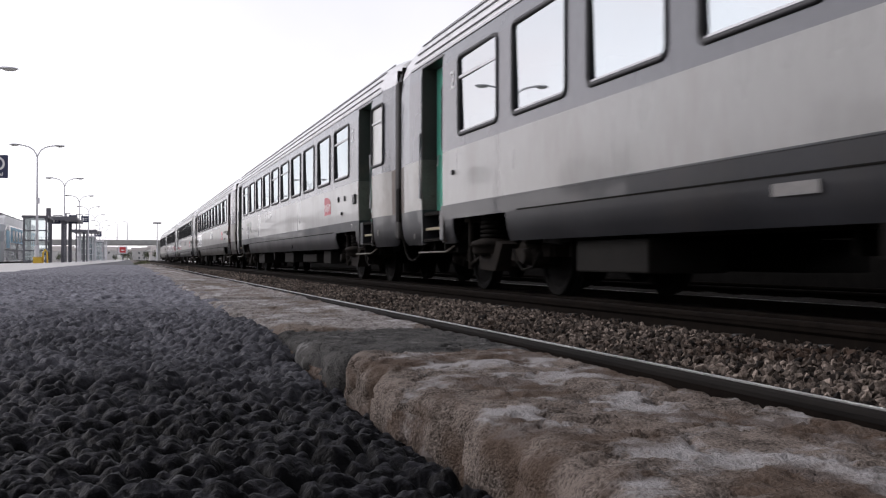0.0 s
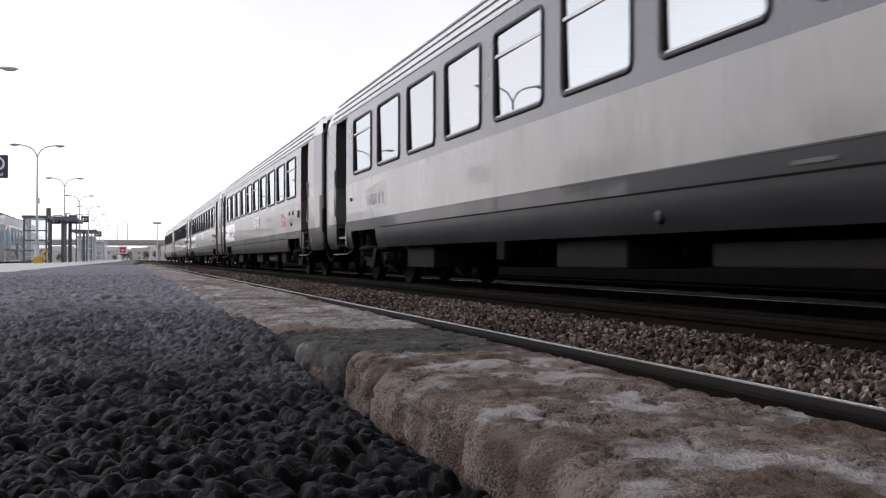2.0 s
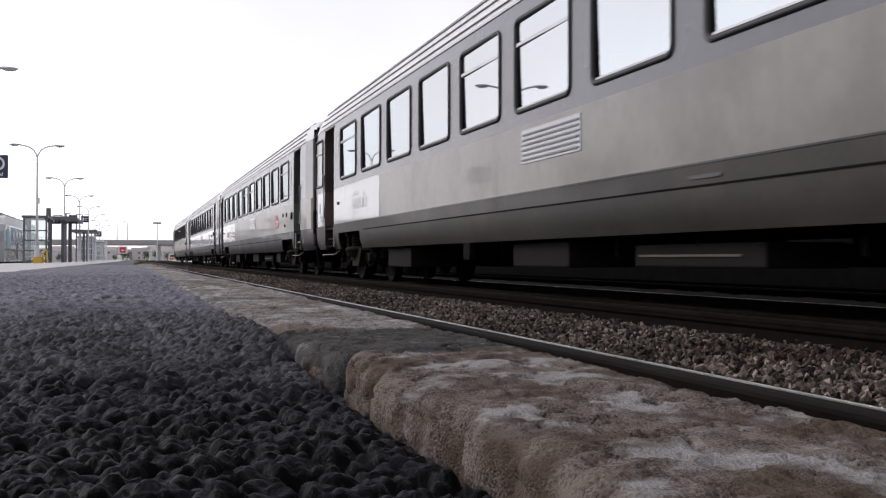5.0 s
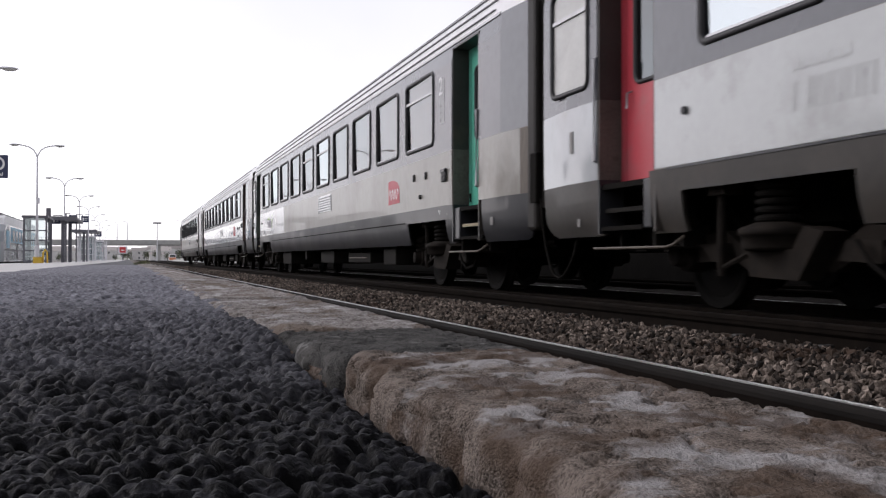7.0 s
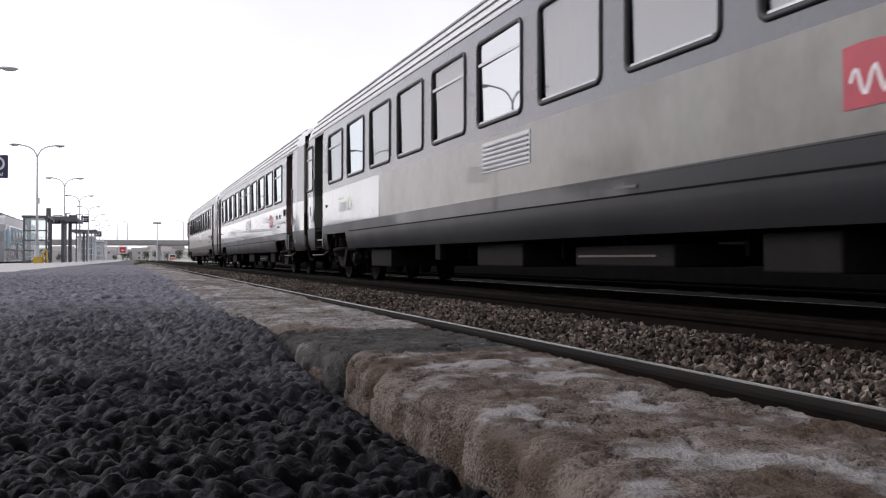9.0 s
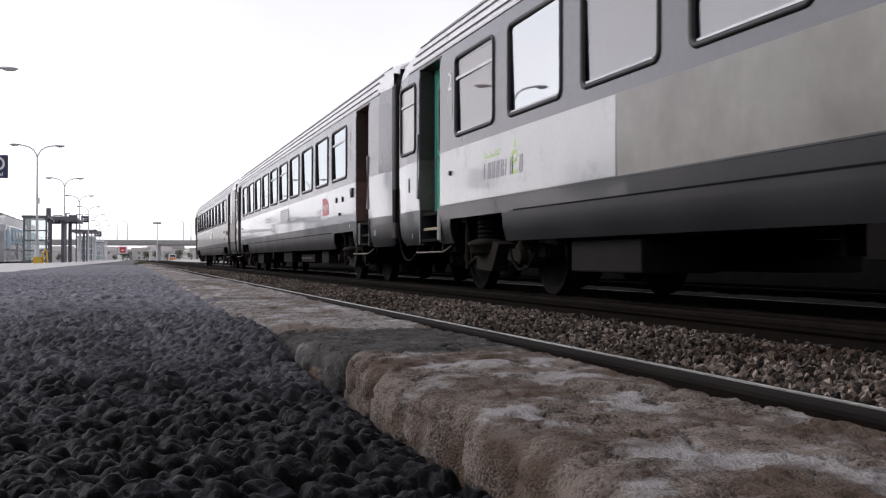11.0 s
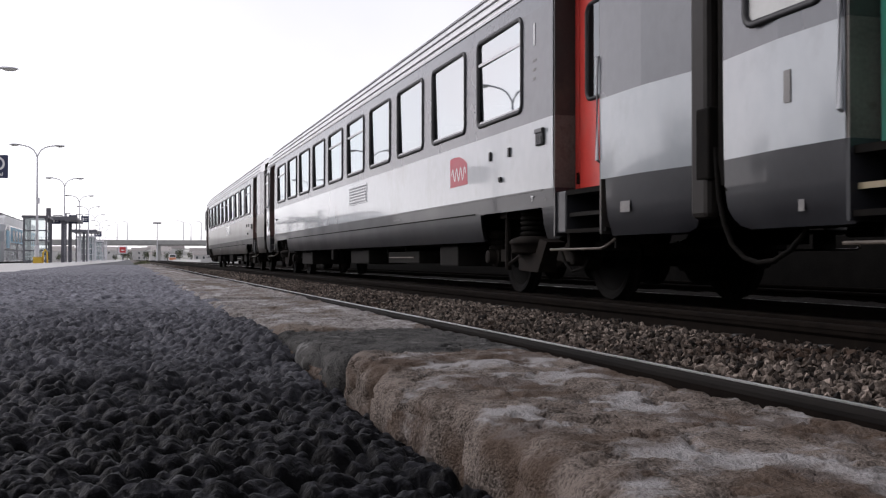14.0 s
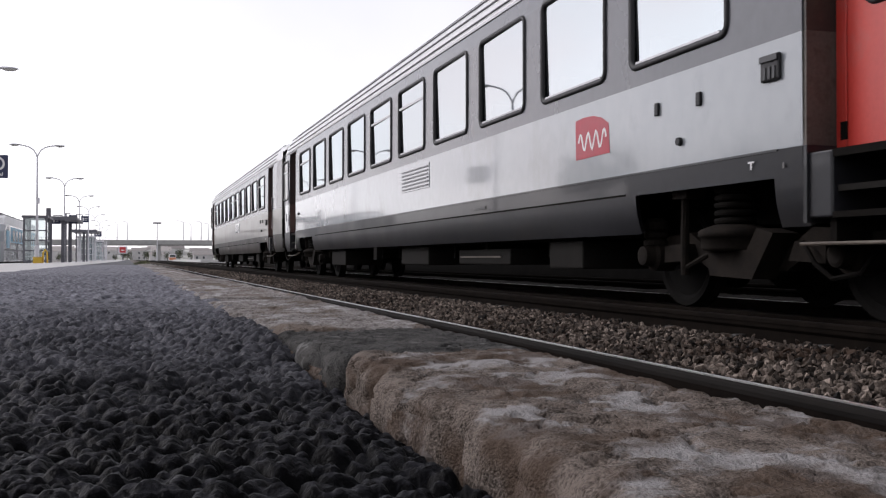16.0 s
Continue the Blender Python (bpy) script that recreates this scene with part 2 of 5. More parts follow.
M_trim = surface("dull_aluminium_trim", (0.34, 0.34, 0.35), (0.46, 0.46, 0.47), 0.35, metal=0.8, scale=5, fine=60, bump=0.03)
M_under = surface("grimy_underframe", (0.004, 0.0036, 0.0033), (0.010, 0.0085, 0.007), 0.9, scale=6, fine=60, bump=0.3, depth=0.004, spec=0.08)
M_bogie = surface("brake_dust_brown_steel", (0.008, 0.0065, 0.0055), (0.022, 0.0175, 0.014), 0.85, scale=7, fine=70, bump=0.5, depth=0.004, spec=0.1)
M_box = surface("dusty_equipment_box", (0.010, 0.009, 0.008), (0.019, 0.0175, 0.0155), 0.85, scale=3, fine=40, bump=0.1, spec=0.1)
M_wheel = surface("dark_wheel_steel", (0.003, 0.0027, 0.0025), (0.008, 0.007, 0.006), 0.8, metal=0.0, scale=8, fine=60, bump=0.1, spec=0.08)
# Recess paints: body colours with brown grime and the recess shade painted in.
M_recess = surface("shade_dark_vestibule_paint", (0.020, 0.0175, 0.016), (0.042, 0.037, 0.033), 0.5, scale=3, fine=40, bump=0.05, wear=(0.06, 0.046, 0.036), wear_scale=2)
M_dirtyshade = surface("grimy_shaded_recess_paint", (0.055, 0.046, 0.040), (0.13, 0.115, 0.10), 0.6, scale=3, fine=40, bump=0.05, wear=(0.04, 0.029, 0.023), wear_scale=3)
M_green = surface("mint_green_door_paint", (0.085, 0.40, 0.29), (0.11, 0.46, 0.335), 0.32, scale=2, fine=30, bump=0.02, wear=(0.13, 0.36, 0.27), wear_scale=2)
M_red = surface("signal_red_door_paint", (0.47, 0.035, 0.025), (0.56, 0.05, 0.035), 0.32, scale=2, fine=30, bump=0.02, wear=(0.42, 0.075, 0.06), wear_scale=2)
M_jambbrown = surface("dark_brown_corner", (0.007, 0.0056, 0.0047), (0.021, 0.017, 0.014), 0.6, scale=2.2, fine=22, bump=0.03, depth=0.003, stretch=(1, 1, 0.3), wear=(0.006, 0.005, 0.0045), wear_scale=1.2, wear_low=0.45, wear_high=0.7, spec=0.25)
M_crimson = surface("crimson_door_paint", (0.40, 0.035, 0.05), (0.47, 0.05, 0.07), 0.34, scale=2, fine=30, bump=0.02, wear=(0.36, 0.08, 0.09), wear_scale=2)
M_badge = surface("crimson_badge_vinyl", (0.36, 0.016, 0.035), (0.44, 0.026, 0.05), 0.4, scale=6, fine=40, bump=0.0)
M_faded = surface("faded_red_badge_vinyl", (0.40, 0.085, 0.085), (0.46, 0.16, 0.145), 0.4, scale=9, fine=40, bump=0.0)
M_markwhite = surface("white_lettering_vinyl", (0.68, 0.68, 0.68), (0.76, 0.76, 0.76), 0.35, scale=9, fine=40, bump=0.0)
M_markdark = surface("plum_lettering_vinyl", (0.075, 0.055, 0.09), (0.10, 0.075, 0.12), 0.35, scale=9, fine=40, bump=0.0)
M_marklime = surface("lime_lettering_vinyl", (0.32, 0.52, 0.10), (0.38, 0.60, 0.13), 0.35, scale=9, fine=40, bump=0.0)
M_markgrey = surface("worn_plum_grey_vinyl", (0.085, 0.078, 0.085), (0.13, 0.12, 0.125), 0.4, scale=9, fine=40, bump=0.0)
M_limefaded = surface("worn_lime_vinyl", (0.30, 0.36, 0.18), (0.36, 0.42, 0.22), 0.4, scale=9, fine=40, bump=0.0)
M_faintmark = surface("faint_worn_marking", (0.045, 0.045, 0.046), (0.08, 0.078, 0.076), 0.5, scale=14, fine=60, bump=0.0)
M_ghost = surface("ghost_of_removed_lettering", (0.31, 0.315, 0.315), (0.35, 0.355, 0.355), 0.3, scale=9, fine=40, bump=0.0)
M_dirtbar = surface("worn_grey_marking", (0.13, 0.125, 0.12), (0.2, 0.19, 0.18), 0.5, scale=12, fine=60, bump=0.0)
M_classpanel = surface("worn_pale_vinyl", (0.20, 0.205, 0.21), (0.36, 0.365, 0.37), 0.4, scale=9, fine=60, bump=0.0)
M_step = surface("worn_yellow_step_edge", (0.20, 0.165, 0.10), (0.30, 0.25, 0.16), 0.6, scale=8, fine=60, bump=0.1)
M_inside = surface("coach_interior_lining", (0.30, 0.27, 0.25), (0.40, 0.37, 0.34), 0.7, scale=2, fine=30, bump=0.0)
M_seat = surface("seat_upholstery", (0.08, 0.07, 0.09), (0.14, 0.12, 0.14), 0.9, scale=6, fine=80, bump=0.1)
M_pole = surface("galvanised_lamp_post", (0.56, 0.56, 0.59), (0.68, 0.68, 0.71), 0.55, metal=0.1, scale=3, fine=30, bump=0.03)
M_steel = surface("dark_painted_steel", (0.09, 0.09, 0.105), (0.15, 0.15, 0.17), 0.5, scale=3, fine=30, bump=0.03)
M_signblue = surface("dark_blue_sign_enamel", (0.012, 0.018, 0.06), (0.02, 0.028, 0.08), 0.4, scale=3, fine=30, bump=0.0)
M_yellow = surface("yellow_grit_box_plastic", (0.62, 0.40, 0.03), (0.70, 0.47, 0.05), 0.5, scale=3, fine=30, bump=0.03)
M_concrete = surface("weathered_bridge_concrete", (0.34, 0.34, 0.335), (0.46, 0.46, 0.45), 0.85, scale=0.6, fine=8, bump=0.2, wear=(0.27, 0.27, 0.265), wear_scale=0.3)
# Stone colour lowered to near black, shade included.
M_wallstone = surface("shade_dark_backing_wall", (0.005, 0.0045, 0.004), (0.012, 0.011, 0.01), 0.9, scale=3, fine=30, bump=0.5, depth=0.01, spec=0.05)
M_render = surface("pale_house_render", (0.52, 0.515, 0.51), (0.70, 0.695, 0.69), 0.85, scale=0.3, fine=4, bump=0.1, each=0.25, wear=(0.40, 0.40, 0.39), wear_scale=0.2)
# Roof tone is lightened: distance haze painted into the colour.
M_tileroof = surface("haze_pale_tile_roof", (0.34, 0.31, 0.30), (0.46, 0.43, 0.41), 0.85, scale=3, fine=20, bump=0.3, each=0.3)
M_scrub = surface("pale_dry_scrub", (0.20, 0.21, 0.17), (0.46, 0.46, 0.42), 0.9, scale=0.12, fine=1.3, bump=0.6, depth=0.4, wear=(0.62, 0.61, 0.58), wear_scale=0.09, wear_low=0.5, wear_high=0.58)
M_dimpane = surface("dim_window_glass", (0.05, 0.06, 0.07), (0.08, 0.09, 0.10), 0.1, scale=2, fine=10, bump=0.0)
M_skyblue = surface("sky_blue_train_paint", (0.08, 0.30, 0.46), (0.11, 0.36, 0.54), 0.35, scale=2, fine=20, bump=0.02)
M_leaf = surface("tree_leaf", (0.045, 0.06, 0.03), (0.085, 0.10, 0.05), 0.8, scale=4, fine=30, bump=0.0, island=0.4)
M_bark = surface("tree_bark", (0.06, 0.05, 0.04), (0.11, 0.09, 0.07), 0.9, scale=6, fine=40, bump=0.4)
M_grass = surface("dry_grass", (0.07, 0.085, 0.035), (0.14, 0.15, 0.07), 0.8, scale=6, fine=40, bump=0.0, island=0.4)
M_orange = surface("orange_van_paint", (0.60, 0.22, 0.10), (0.68, 0.28, 0.14), 0.4, scale=2, fine=20, bump=0.0)
M_redsign = surface("red_board_enamel", (0.50, 0.03, 0.04), (0.58, 0.05, 0.06), 0.4, scale=2, fine=20, bump=0.0)
M_glass = glazing("coated_coach_glass", (0.30, 0.29, 0.29), 0.48)
M_glassdim = glazing("dull_coach_glass", (0.85, 0.82, 0.81), 0.12)
M_blind = surface("pinkish_beige_blind", (0.46, 0.385, 0.375), (0.53, 0.45, 0.435), 0.8, scale=3, fine=60, bump=0.1, stretch=(1, 6, 1))
M_smoke = glazing("door_glass", (0.05, 0.05, 0.055), 0.10)
M_shelter = glazing("shelter_glass", (0.80, 0.84, 0.84), 0.10)
M_frost = surface("frosted_washroom_glass", (0.40, 0.40, 0.38), (0.48, 0.48, 0.46), 0.18, scale=2, fine=20, bump=0.0)


# ---- mesh helpers ----
def box(bm, x0, x1, y0, y1, z0, z1, bevel=0.0):
    vs = [bm.verts.new((x, y, z)) for x in (x0, x1) for y in (y0, y1) for z in (z0, z1)]
    fs = [bm.faces.new([vs[i] for i in f]) for f in ((0, 1, 3, 2), (4, 6, 7, 5), (0, 4, 5, 1), (2, 3, 7, 6), (0, 2, 6, 4), (1, 5, 7, 3))]
    if bevel:
        bmesh.ops.recalc_face_normals(bm, faces=fs)
        bmesh.ops.bevel(bm, geom=list({e for f in fs for e in f.edges}), offset=bevel, segments=2, affect="EDGES", profile=0.5)


def tube(bm, pts, r, n=8, r2=None):
    """A round bar through the points, r tapering to r2."""
    rings = []
    for i, p in enumerate(pts):
        p = Vector(p)
        a, b = Vector(pts[max(0, i - 1)]), Vector(pts[min(len(pts) - 1, i + 1)])
        q = (b - a).to_track_quat("Z", "Y")
        k = i / max(1, len(pts) - 1)
        rad = r if r2 is None else r + (r2 - r) * k
        rings.append([bm.verts.new(p + q @ Vector((rad * math.cos(2 * math.pi * j / n), rad * math.sin(2 * math.pi * j / n), 0))) for j in range(n)])
    for u, v in zip(rings, rings[1:]):
        for j in range(n):
            bm.faces.new((u[j], u[(j + 1) % n], v[(j + 1) % n], v[j]))
    bm.faces.new(rings[0][::-1])
    bm.faces.new(rings[-1])


def lathe(bm, rows, centre, axis="Z", n=24):
    """A turned body: rows of (radius, height) about an axis through centre."""
    c = Vector(centre)
    rings = []
    for r, h in rows:
        ring = []
        for j in range(n):
            a = 2 * math.pi * j / n
            u, v = r * math.cos(a), r * math.sin(a)
            d = (u, v, h) if axis == "Z" else (h, u, v)
            ring.append(bm.verts.new(c + Vector(d)))
        rings.append(ring)
    for u, v in zip(rings, rings[1:]):
        for j in range(n):
            bm.faces.new((u[j], u[(j + 1) % n], v[(j + 1) % n], v[j]))
    bm.faces.new(rings[0][::-1])
    bm.faces.new(rings[-1])


def prism(bm, outline, x0, x1):
    """An outline of (y, z) points extruded from x0 to x1."""
    a = [bm.verts.new((x0, y, z)) for y, z in outline]
    b = [bm.verts.new((x1, y, z)) for y, z in outline]
    n = len(outline)
    for i in range(n):
        bm.faces.new((a[i], a[(i + 1) % n], b[(i + 1) % n], b[i]))
    bm.faces.new(a[::-1])
    bm.faces.new(b)


def mesh_of(name, bm, material, smooth=False):
    me = bpy.data.meshes.new(name)
    bmesh.ops.recalc_face_normals(bm, faces=bm.faces)
    if smooth:
        for f in bm.faces:
            f.smooth = True
    bm.to_mesh(me)
    bm.free()
    me.materials.append(material)
    return me


def part(name, bm, material, parent=None, label="", smooth=False):
    ob = new(name, mesh_of(name, bm, material, smooth))
    ob.parent = parent
    return tagged(ob, label)


def block(name, b, material, parent=None, label="", bevel=0.0):
    bm = bmesh.new()
    box(bm, *b, bevel)
    return part(name, bm, material, parent, label)


def placed(name, me, parent, m=None, label=""):
    ob = new(name, me)
    ob.parent = parent
    if m is not None:
        ob.matrix_basis = m
    return tagged(ob, label)


def sheet(name, xs, ys, zs, material, smooth=True):
    """A height sheet over the grid xs, ys with the heights zs[y, x]."""
    nx, ny = len(xs), len(ys)
    X, Y = np.meshgrid(xs, ys)
    co = np.stack([X, Y, zs], -1).reshape(-1, 3).astype(np.float32)
    i = np.arange((ny - 1) * (nx - 1))
    a = (i // (nx - 1)) * nx + i % (nx - 1)
    faces = np.stack([a, a + 1, a + nx + 1, a + nx], -1)
    me = bpy.data.meshes.new(name)
    me.vertices.add(len(co))
    me.vertices.foreach_set("co", co.ravel())
    me.loops.add(faces.size)
    me.loops.foreach_set("vertex_index", faces.ravel().astype(np.int32))
    me.polygons.add(len(faces))
    me.polygons.foreach_set("loop_start", (np.arange(len(faces)) * 4).astype(np.int32))
    me.polygons.foreach_set("use_smooth", np.full(len(faces), smooth))
    me.update(calc_edges=True)
    me.validate()
    me.materials.append(material)
    return new(name, me)


rs = np.random.RandomState(7)


def value_noise(x, y, cell, seed):
    """Smooth random heights in -1..1 with the given cell size."""
    g = np.random.RandomState(seed).uniform(-1, 1, (256, 256))
    u, v = x / cell, y / cell
    i, j = np.floor(u).astype(int), np.floor(v).astype(int)
    fu, fv = u - i, v - j
    fu, fv = fu * fu * (3 - 2 * fu), fv * fv * (3 - 2 * fv)
    p = lambda a, b: g[a % 256, b % 256]
    return (p(i, j) * (1 - fu) + p(i + 1, j) * fu) * (1 - fv) + (p(i, j + 1) * (1 - fu) + p(i + 1, j + 1) * fu) * fv


def pebble_height(x, y, cell, seed):
    """Rounded stones pressed into a surface: domes round jittered centres, each with a height of its own."""
    r = np.random.RandomState(seed)
    jx, jy, jh = r.uniform(0.1, 0.9, (256, 256)), r.uniform(0.1, 0.9, (256, 256)), r.uniform(0.15, 1.0, (256, 256))
    u, v = x / cell, y / cell
    i, j = np.floor(u).astype(int), np.floor(v).astype(int)
    best = np.full(u.shape, -1.0)
    for di in (-1, 0, 1):
        for dj in (-1, 0, 1):
            a, b = (i + di) % 256, (j + dj) % 256
            d2 = (u - (i + di) - jx[a, b]) ** 2 + (v - (j + dj) - jy[a, b]) ** 2
            best = np.maximum(best, jh[a, b] * 0.75 + 0.25 - d2 * 1.7)
    best = np.clip(best, -0.6, 1.0)
    return np.where(best > 0, 1 - (1 - best) ** 2.2, 2.2 * best)


# ---- ground, platform and kerb ----
KERB_IN, KERB_TOP = 0.152, 0.025
ground = tagged(block("ground", (-900, 900, -60, 2600, -1.6, -0.75), M_earth), "bare earth and gravel of the station yard", "ground", kind="structure")

platform = tagged(block("platform", (-7.4, KERB_IN, -6, 260, -0.75, -0.16), M_concrete), "long station platform with coarse dark asphalt", "platform", kind="structure")


def asphalt_level(x, y):
    """Asphalt height: it dips beside the kerb near the eye, falls gently away from the track and is flush further on."""
    rise = np.clip((y - 0.75) / 0.85, 0, 1)
    return 0.018 * rise * rise * (3 - 2 * rise) - 0.018 * np.clip(-x - 0.25, 0, 20) - 0.0012 * np.clip(y - 6, 0, 80) + 0.019 * np.exp(-((y - 1.10) / 0.17) ** 2) * np.clip((x - 0.03) / 0.12, 0, 1)


def asphalt_patch(x0, x1, y0, y1, step_x, step_y, cell, height, material):
    xs, ys = np.arange(x0, x1 + step_x / 2, step_x), np.arange(y0, y1 + step_y / 2, step_y)
    X, Y = np.meshgrid(xs, ys)
    WX = X + 0.35 * cell * value_noise(X + 11, Y + 3, cell * 0.8, 41)
    WY = Y + 0.35 * cell * value_noise(X + 5, Y + 17, cell * 0.8, 42)
    z = asphalt_level(X, Y) - height * 0.55 + height * pebble_height(WX + 40, (WY + 40) * 0.85, cell, 3) + height * 0.35 * pebble_height(X + 9, Y + 5, cell * 0.5, 4)
    z += 0.006 * value_noise(X + 30, Y, 0.07, 5) + 0.0022 * value_noise(X + 30, Y, 0.0050, 6)
    edge = np.clip((X - (KERB_IN - 0.012)) / 0.012, 0, 1)
    z -= 0.012 * edge * (Y < 1.6)
    if y0 > 1:
        z -= 0.009 * (Y < y0 + 0.05)
    ob = sheet("asphalt_surface", xs, ys, z, material)
    ob.parent = platform
    return tagged(ob, "coarse black asphalt with rounded chippings", kind="stuff")


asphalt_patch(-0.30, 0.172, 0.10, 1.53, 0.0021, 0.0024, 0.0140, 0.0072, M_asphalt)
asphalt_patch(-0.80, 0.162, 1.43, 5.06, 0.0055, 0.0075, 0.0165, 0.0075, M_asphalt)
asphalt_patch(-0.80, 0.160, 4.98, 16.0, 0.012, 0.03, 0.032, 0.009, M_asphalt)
asphalt_patch(-0.80, 0.158, 16.0, 260.0, 0.12, 2.0, 0.5, 0.004, M_asphalt_far)
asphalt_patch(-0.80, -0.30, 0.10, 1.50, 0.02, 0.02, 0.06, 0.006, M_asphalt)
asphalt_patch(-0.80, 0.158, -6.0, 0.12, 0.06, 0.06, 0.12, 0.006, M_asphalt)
xs, ys = np.linspace(-7.4, -0.80, 34), np.concatenate([np.linspace(-6, 30, 40), np.linspace(32, 260, 80)])
X, Y = np.meshgrid(xs, ys)
paving = sheet("paving", xs, ys, asphalt_level(X, Y) + 0.006 + 0.004 * value_noise(X + 50, Y + 20, 1.1, 8), M_paving)
paving.parent = platform
tagged(paving, "pale smooth platform paving")

kerb = tagged(new("platform_edge"), "row of rough weathered stone kerbs along the platform", "platform edge", kind="structure")


def inner_line(y):
    """Where the kerb's inner arris runs: it wanders by a few centimetres."""
    return np.interp(y, [0.1, 0.5, 0.72, 0.9, 1.02, 1.1, 1.3, 1.5, 2.0, 3.5, 6.0], [0.146, 0.150, 0.156, 0.158, 0.165, 0.160, 0.149, 0.137, 0.126, 0.132, 0.145])


def kerb_stone(y0, y1, seed, fine, out=0.345, top=None):
    """One hewn kerb stone: a nearly flat pitted top, a softly rounded inner arris and a rough face below it."""
    r = np.random.RandomState(seed)
    nface, narc, ntop = (16, 12, 84) if fine else (2, 3, 10)
    ny = max(8, int((y1 - y0) / (0.0028 if fine else 0.06)))
    R, width, lean = 0.017, out - KERB_IN, 0.10
    px, pz, nx_, nz_ = [], [], [], []
    for k in range(nface):
        d = 0.075 * (1 - k / nface)
        px.append(-lean * d); pz.append(-R - d); nx_.append(-1.0); nz_.append(0.1)
    for k in range(narc):
        a = math.pi / 2 * k / narc
        px.append(R - R * math.cos(a)); pz.append(-R + R * math.sin(a)); nx_.append(-math.cos(a)); nz_.append(math.sin(a))
    for k in range(ntop):
        px.append(R + (width - R) * k / (ntop - 1)); pz.append(0.0); nx_.append(0.0); nz_.append(1.0)
    px, pz, nx_, nz_ = (np.array(v) for v in (px, pz, nx_, nz_))
    s = np.concatenate([[0], np.cumsum(np.hypot(np.diff(px), np.diff(pz)))])
    n = len(px)
    S, V = np.meshgrid(s, np.linspace(0, 1, ny))
    Y = y0 + (y1 - y0) * V
    L = Y * 0.8
    h = 0.0010 * value_noise(S + seed, L, 0.11, 15)
    crag = value_noise(S * 0.5 + 7, L, 0.017, 17) + 0.5 * value_noise(S, L, 0.006, 27)
    flake = value_noise(S * 0.8 + 13, L + 4, 0.03, 51) + 0.5 * value_noise(S + 1, L, 0.011, 52) + 0.35 * value_noise(S, L, 0.005, 53)
    h -= 0.0046 * np.clip((crag - 0.70) * 7, 0, 1) + 0.0017 * np.clip((flake - 0.25) * 11, 0, 1) + 0.0010 * np.clip((flake + 0.5) * 11, 0, 1)
    h += 0.0004 * value_noise(S + 3, L, 0.021, 54) - 0.0016 * np.clip(value_noise(S + 5, Y, 0.0075, 55) - 0.35, 0, 1)
    h += 0.0005 * value_noise(S, L, 0.005, 18) + 0.0004 * value_noise(S, Y, 0.0052, 19)
    crack = np.abs(value_noise(S * 0.55 + 21, L + 2, 0.05, 56) + 0.35 * value_noise(S, L, 0.012, 57))
    h -= 0.0040 * np.clip(1 - crack / 0.035, 0, 1) * (value_noise(S + 2, L, 0.09, 58) > 0.1)
    bite = value_noise(Y * 0 + seed, Y, 0.075, 11) + 0.5 * value_noise(Y * 0 + 3, Y, 0.03, 12)
    X = KERB_IN + r.uniform(-0.003, 0.003) + px[None, :] + (inner_line(Y) - KERB_IN) * np.clip(1 - px / 0.09, 0, 1)[None, :] + 0.011 * bite * np.clip(1 - px / 0.06, 0, 1)[None, :] + nx_[None, :] * h
    z = KERB_TOP + r.uniform(-0.003, 0.002) + pz[None, :] + nz_[None, :] * h
    dout = (px[-1] - px)[None, :]
    dend = np.minimum(V, 1 - V) * (y1 - y0)
    X = X + 0.006 * value_noise(Y * 0 + seed, Y, 0.10, 13) * np.clip(1 - dout / 0.03, 0, 1)
    z = z - 0.012 * np.clip(1 - dout / 0.014, 0, 1) ** 2 - 0.012 * np.clip(1 - dend / 0.010, 0, 1) ** 2
    verts = np.stack([X, Y, z], -1).reshape(-1, 3).tolist()
    faces = [(j * n + i, j * n + i + 1, (j + 1) * n + i + 1, (j + 1) * n + i) for j in range(ny - 1) for i in range(n - 1)]
    rim = [i for i in range(n)] + [j * n + n - 1 for j in range(1, ny)] + [(ny - 1) * n + i for i in range(n - 2, -1, -1)] + [j * n for j in range(ny - 2, 0, -1)]
    drop = len(verts)
    for a in rim:
        verts.append((verts[a][0], verts[a][1], -0.42))
    m = len(rim)
    for k in range(m):
        k2 = (k + 1) % m
        faces.append((rim[k2], rim[k], drop + k, drop + k2))
    me = bpy.data.meshes.new("kerb_stone")
    me.from_pydata(verts, [], faces)
    me.materials.append(top or M_kerb)
    me.materials.append(M_kerbface)
    limit = nface - 2 + narc * 0.3 * value_noise(Y[:, 0] * 0 + seed, Y[:, 0], 0.05, 71)
    grid = (ny - 1) * (n - 1)
    for k, p in enumerate(me.polygons):
        p.use_smooth = True
        if k < grid and k % (n - 1) < limit[k // (n - 1)]:
            p.material_index = 1
    ob = new("kerb_stone", me)
    ob.parent = kerb
    return ob


for k in range(6):
    kerb_stone(-5.9 + k, -4.908 + k, 80 + k, False)
y = 0.12
k = 0
while y < 110:
    length = 0.67 if k == 0 else 0.29 if k == 1 else rs.uniform(0.85, 1.15) if y < 30 else 4.0
    kerb_stone(y + 0.004, y + length - 0.004, 20 + k, y < 3.2, 0.322 if k == 0 else 0.345, M_kerbdark if k == 1 else M_kerb if k == 0 else M_kerbpale)
    y += length
    k += 1


